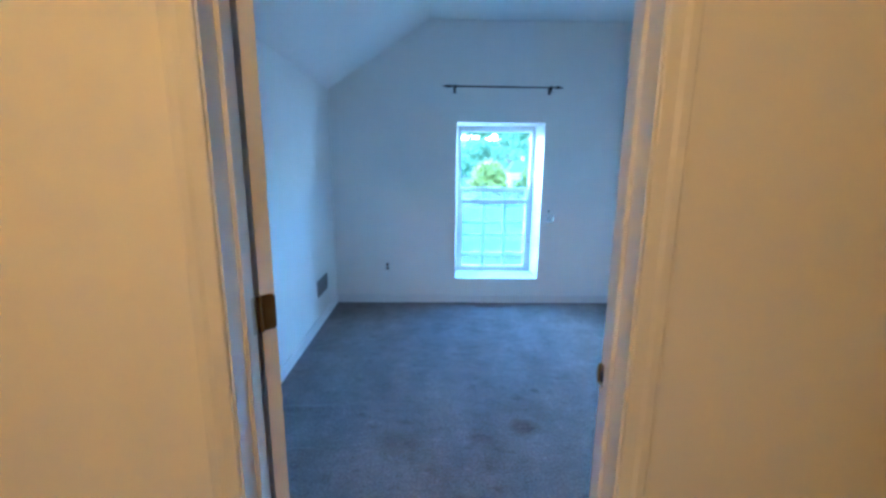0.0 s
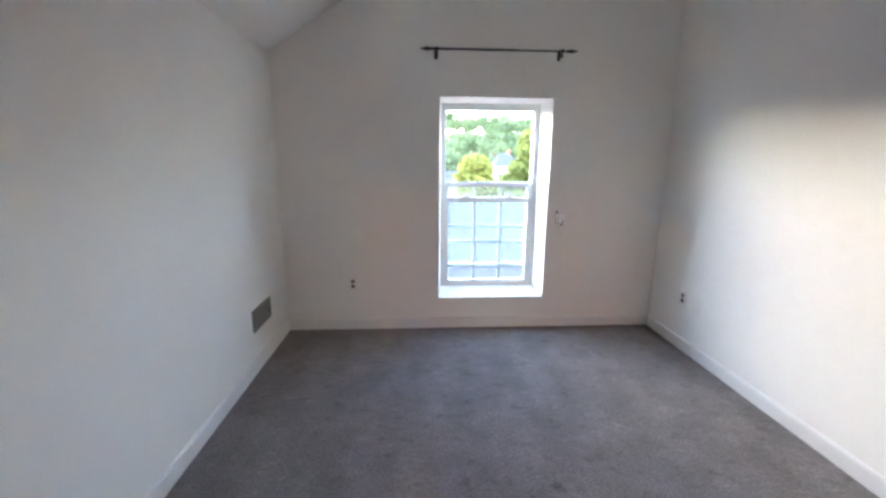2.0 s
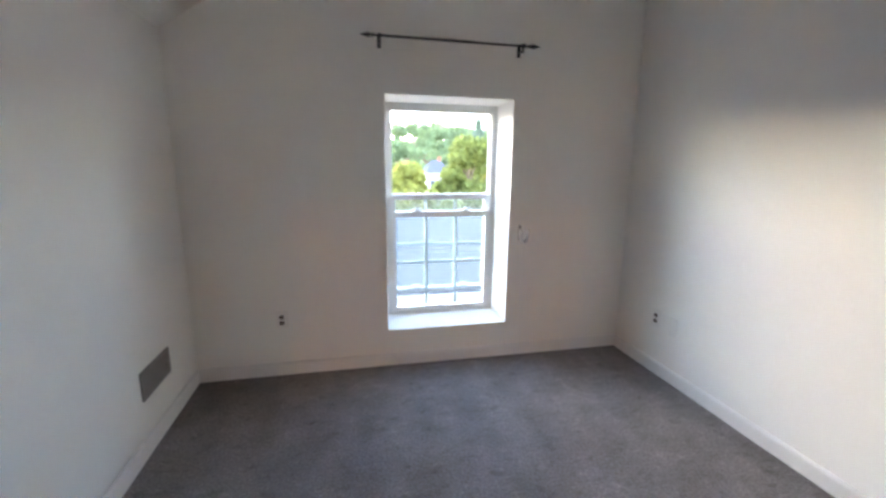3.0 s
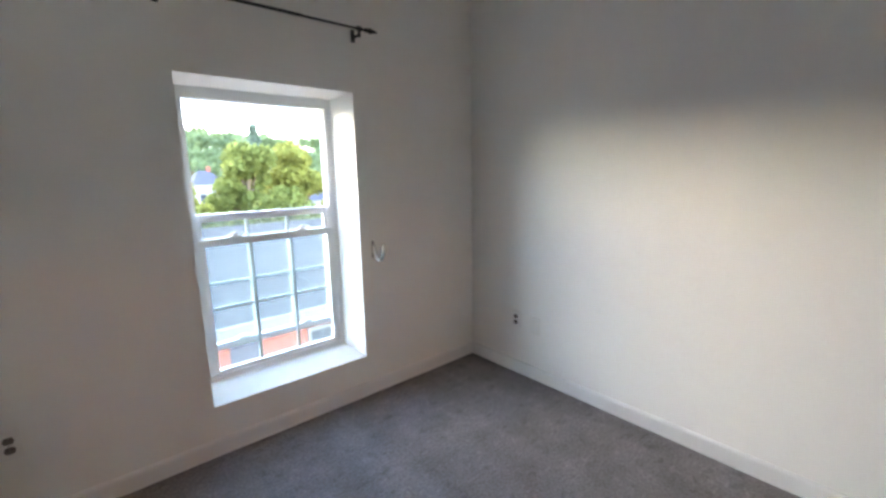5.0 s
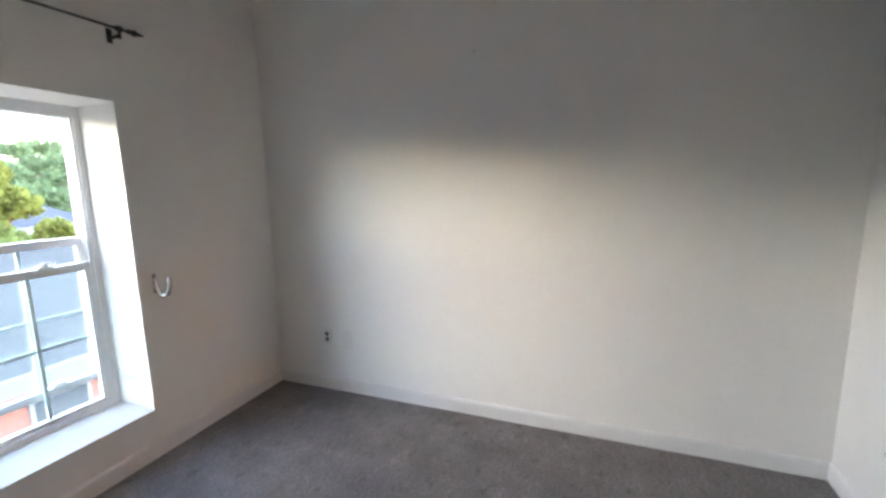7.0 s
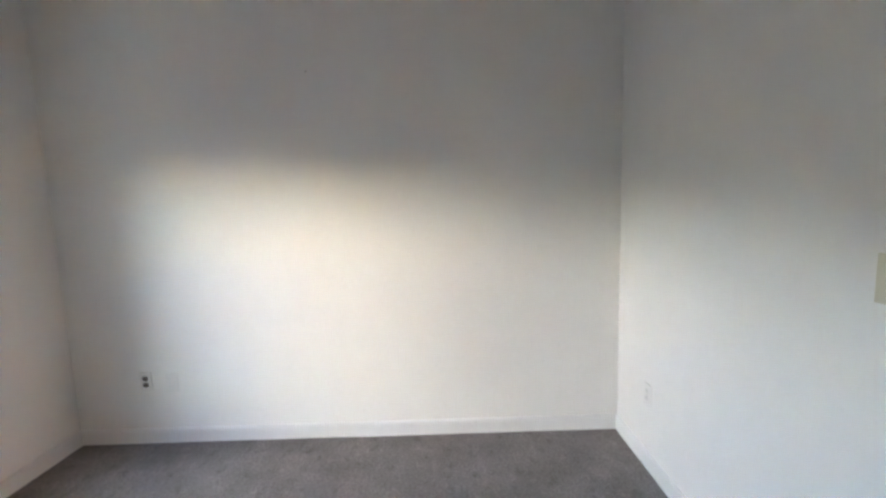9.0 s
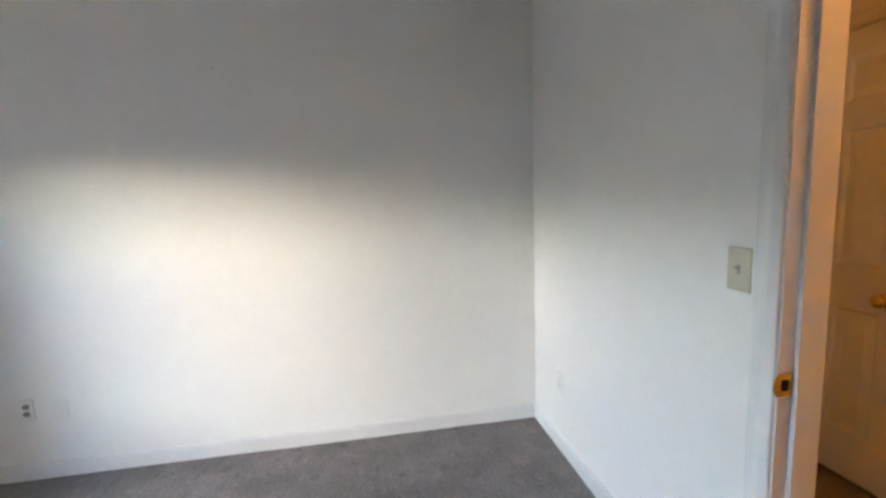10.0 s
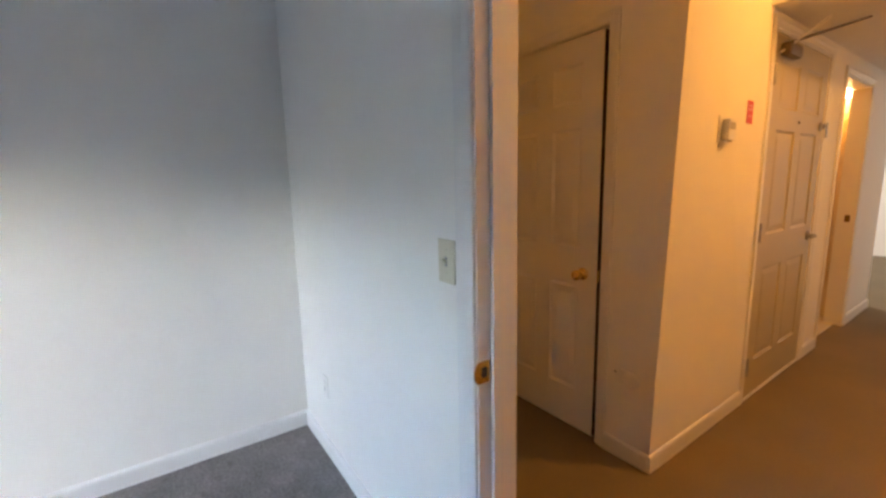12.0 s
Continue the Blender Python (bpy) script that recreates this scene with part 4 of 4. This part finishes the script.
def small_house(at, w, d, h, rise, wall, name, label, turn=0.0):
    top = thing(name, label, "house", at)
    top.rotation_euler = (0, 0, radians(turn))
    part("wall", boxes(((-w / 2, -d / 2, 0), (w / 2, d / 2, h))), wall, top)
    bm = bmesh.new()
    r = 0.35
    lo = [bm.verts.new(p) for p in ((-w / 2 - r, -d / 2 - r, h), (w / 2 + r, -d / 2 - r, h), (w / 2 + r, d / 2 + r, h), (-w / 2 - r, d / 2 + r, h))]
    hi = [bm.verts.new((-w * 0.18, 0, h + rise)), bm.verts.new((w * 0.18, 0, h + rise))]
    for q in ((lo[0], lo[1], hi[1], hi[0]), (lo[2], lo[3], hi[0], hi[1]), (lo[1], lo[2], hi[1]), (lo[3], lo[0], hi[0]), (lo[3], lo[2], lo[1], lo[0])):
        bm.faces.new(q)
    roof = part("roof", bm, SLATE if wall is not ORANGE else ROOF, top)
    part("chimney", boxes(((w * 0.1, -0.3, h + rise * 0.5), (w * 0.1 + 0.6, 0.3, h + rise + 0.7))), BRICK, roof)
    nw = max(2, int(w / 2.4))
    for fl in range(max(1, int(h / 2.9))):
        for k in range(nw):
            far_window(top, -w / 2 + w * (k + 0.5) / nw, -d / 2 - 0.01, 0.9 + 2.9 * fl, 0.9, 1.4)


small_house((24.9, 62, -7.3), 8.5, 8.5, 5.0, 2.3, SIDING, "white_house", "white house with a grey hipped roof among trees", 18)
small_house((14.8, 84, -7.0), 4.6, 7.0, 6.8, 2.4, SIDING, "white_house", "narrow white house half hidden by trees")
small_house((24.0, 76, -7.0), 7.0, 7.0, 8.6, 2.4, ORANGE, "tan_house", "tan house behind yellowing trees", -10)
small_house((3.0, 64, -7.3), 8.0, 7.0, 4.6, 2.0, SIDING, "white_house", "low white house behind the round tree", 8)


def leaf_cloud(blobs, count, size, rng, squash=1.0):
    """Many small leaf cards scattered through the outer shell of overlapping round clumps."""
    vs, fs = [], []
    weights = np.array([b[3] ** 2 for b in blobs])
    pick = rng.choice(len(blobs), count, p=weights / weights.sum())
    d = rng.normal(size=(count, 3))
    d /= np.linalg.norm(d, axis=1)[:, None]
    r = rng.uniform(0.05, 1.15, count) ** 0.6
    bl = np.array(blobs)[pick]
    c = bl[:, :3] + d * (bl[:, 3] * r)[:, None] * np.array((1, 1, squash))
    a = rng.normal(size=(count, 3))
    a /= np.linalg.norm(a, axis=1)[:, None]
    b = np.cross(a, rng.normal(size=(count, 3)))
    b /= np.linalg.norm(b, axis=1)[:, None]
    s = size * rng.uniform(0.6, 1.4, count)[:, None]
    quad = np.stack((c - a * s, c + b * s * 0.6, c + a * s, c - b * s * 0.6), axis=1).reshape(-1, 3)
    return quad, np.arange(count * 4).reshape(-1, 4)


def cloud_object(name, quad, faces, mat):
    me = bpy.data.meshes.new(name)
    me.from_pydata(quad.tolist(), [], faces.tolist())
    me.materials.append(mat)
    return new(name, me)


def tree(at, height, spread, mat, seed, label, count=9000, leaf=0.28):
    rng = np.random.default_rng(seed)
    top = thing("tree", label, "tree", at)
    trunk_h = height * 0.42
    bm = bmesh.new()
    add_tube(bm, [(0, 0, -0.3), (0.05, 0.02, trunk_h * 0.5), (0.0, 0.05, trunk_h), (0.1, 0.0, height * 0.7)], [spread * 0.075, spread * 0.06, spread * 0.045, 0.03], 9)
    blobs = []
    for k in range(26):
        a = k * 2.4 + rng.uniform(-0.3, 0.3)
        z = height * rng.uniform(0.42, 0.86)
        rr = spread * 0.5 * rng.uniform(0.25, 0.85) * (1.0 if z < height * 0.7 else 0.62)
        tip = (rr * math.cos(a), rr * math.sin(a), z)
        add_tube(bm, [(0, 0, trunk_h * rng.uniform(0.7, 1.1)), (tip[0] * 0.5, tip[1] * 0.5, z * 0.8), tip], [spread * 0.026, spread * 0.017, 0.02], 6)
        blobs.append((*tip, spread * rng.uniform(0.10, 0.21)))
    blobs.append((0, 0, height * 0.84, spread * 0.25))
    part("trunk", bm, BARK, top)
    quad, faces = leaf_cloud(blobs, count, leaf, rng, 0.85)
    crown = cloud_object("crown", quad, faces, mat)
    crown.parent = top
    return top


def conifer(at, height, spread, seed):
    rng = np.random.default_rng(seed)
    top = thing("conifer", "tall dark pointed conifer", "tree", at)
    bm = bmesh.new()
    add_tube(bm, [(0, 0, -0.3), (0, 0, height)], [0.3, 0.03], 8)
    part("trunk", bm, BARK, top)
    blobs = []
    for k in range(46):
        f = k / 46
        a = k * 2.4
        rr = spread * 0.5 * (1 - f) * rng.uniform(0.5, 1.0)
        blobs.append((rr * math.cos(a), rr * math.sin(a), height * (0.15 + 0.85 * f), 0.42 + spread * 0.14 * (1 - f)))
    quad, faces = leaf_cloud(blobs, 7000, 0.26, rng, 0.7)
    crown = cloud_object("crown", quad, faces, CONIFER)
    crown.parent = top


tree((3.1, 37, -7.5), 9.6, 4.8, LEAF_Y, 3, "round light green street tree")
tree((8.9, 40, -7.5), 12.2, 6.0, LEAF, 5, "broad bright green tree with full crown", 12000)
tree((13.6, 42, -7.5), 12.4, 6.4, LEAF_Y, 7, "yellow-green tree with an open crown", 10000)
tree((10.8, 36, -7.5), 8.0, 5.6, LEAF, 9, "lower green tree in front of the houses")
tree((6.0, 34, -7.5), 6.3, 4.2, LEAF, 11, "lower green tree in front of the houses", 7000)
tree((16.2, 50, -7.5), 9.5, 5.0, LEAF_O, 13, "tree with yellow and orange leaves", 7000)
tree((20.0, 46, -7.5), 6.6, 4.2, LEAF_Y, 15, "small yellow-green tree beside the white house", 6000)
tree((-1.5, 44, -7.5), 8.8, 6.0, LEAF, 17, "green tree behind the brick house")
tree((-6.5, 40, -7.5), 9.0, 6.4, LEAF_Y, 19, "light green tree behind the brick house")
tree((27.0, 48, -7.5), 8.5, 6.0, LEAF, 21, "green tree behind the brick house")
conifer((15.6, 58, -7.5), 15.2, 5.6, 31)


def forest():
    rng = np.random.default_rng(77)
    quads = []
    for k in range(620):
        y = rng.uniform(92, 210)
        x = rng.uniform(-0.55, 1.5) * y
        g = ground_height(x, y)
        h = rng.uniform(6.0, 10.0)
        blobs = [(x + rng.uniform(-2, 2), y + rng.uniform(-2, 2), g + h * rng.uniform(0.45, 0.85), rng.uniform(1.6, 2.8)) for _ in range(5)]
        q, f = leaf_cloud(blobs, 260, 0.55, rng, 0.8)
        quads.append(q)
    allq = np.concatenate(quads)
    ob = cloud_object("forest", allq, np.arange(len(allq)).reshape(-1, 4), LEAF_D)
    tagged(ob, "dense green woods covering the far hill", "woods", kind="stuff")


forest()
pole = thing("utility_pole", "wooden utility pole with crossarm and insulators", "utility pole", (18.6, 52, -7.5))
bm = bmesh.new()
add_tube(bm, [(0, 0, -0.3), (0, 0, 9.3)], [0.17, 0.12], 10)
part("post", bm, BARK, pole)
arm = part("crossarm", boxes(((-1.5, -0.07, 8.7), (1.5, 0.07, 8.85))), BARK, pole)
for x in (-1.35, -0.6, 0.6, 1.35):
    bm = bmesh.new()
    add_lathe(bm, [(0.05, 0), (0.07, 0.06), (0.04, 0.12), (0, 0.14)], Matrix.Translation((x, 0, 8.85)), 10)
    part("insulator", bm, GREYP, arm)
bm = bmesh.new()
for dx in (-1.35, 1.35):
    pts = []
    for k in range(13):
        f = k / 12
        pts.append((18.6 + dx - 40 * f, 52 - 20 * f, 1.45 - 2.0 * math.sin(math.pi * f)))
    add_tube(bm, pts, 0.014, 5)
wire = tagged(obj("power_line", bm, BLACK), "thin dark overhead power lines", "cable")
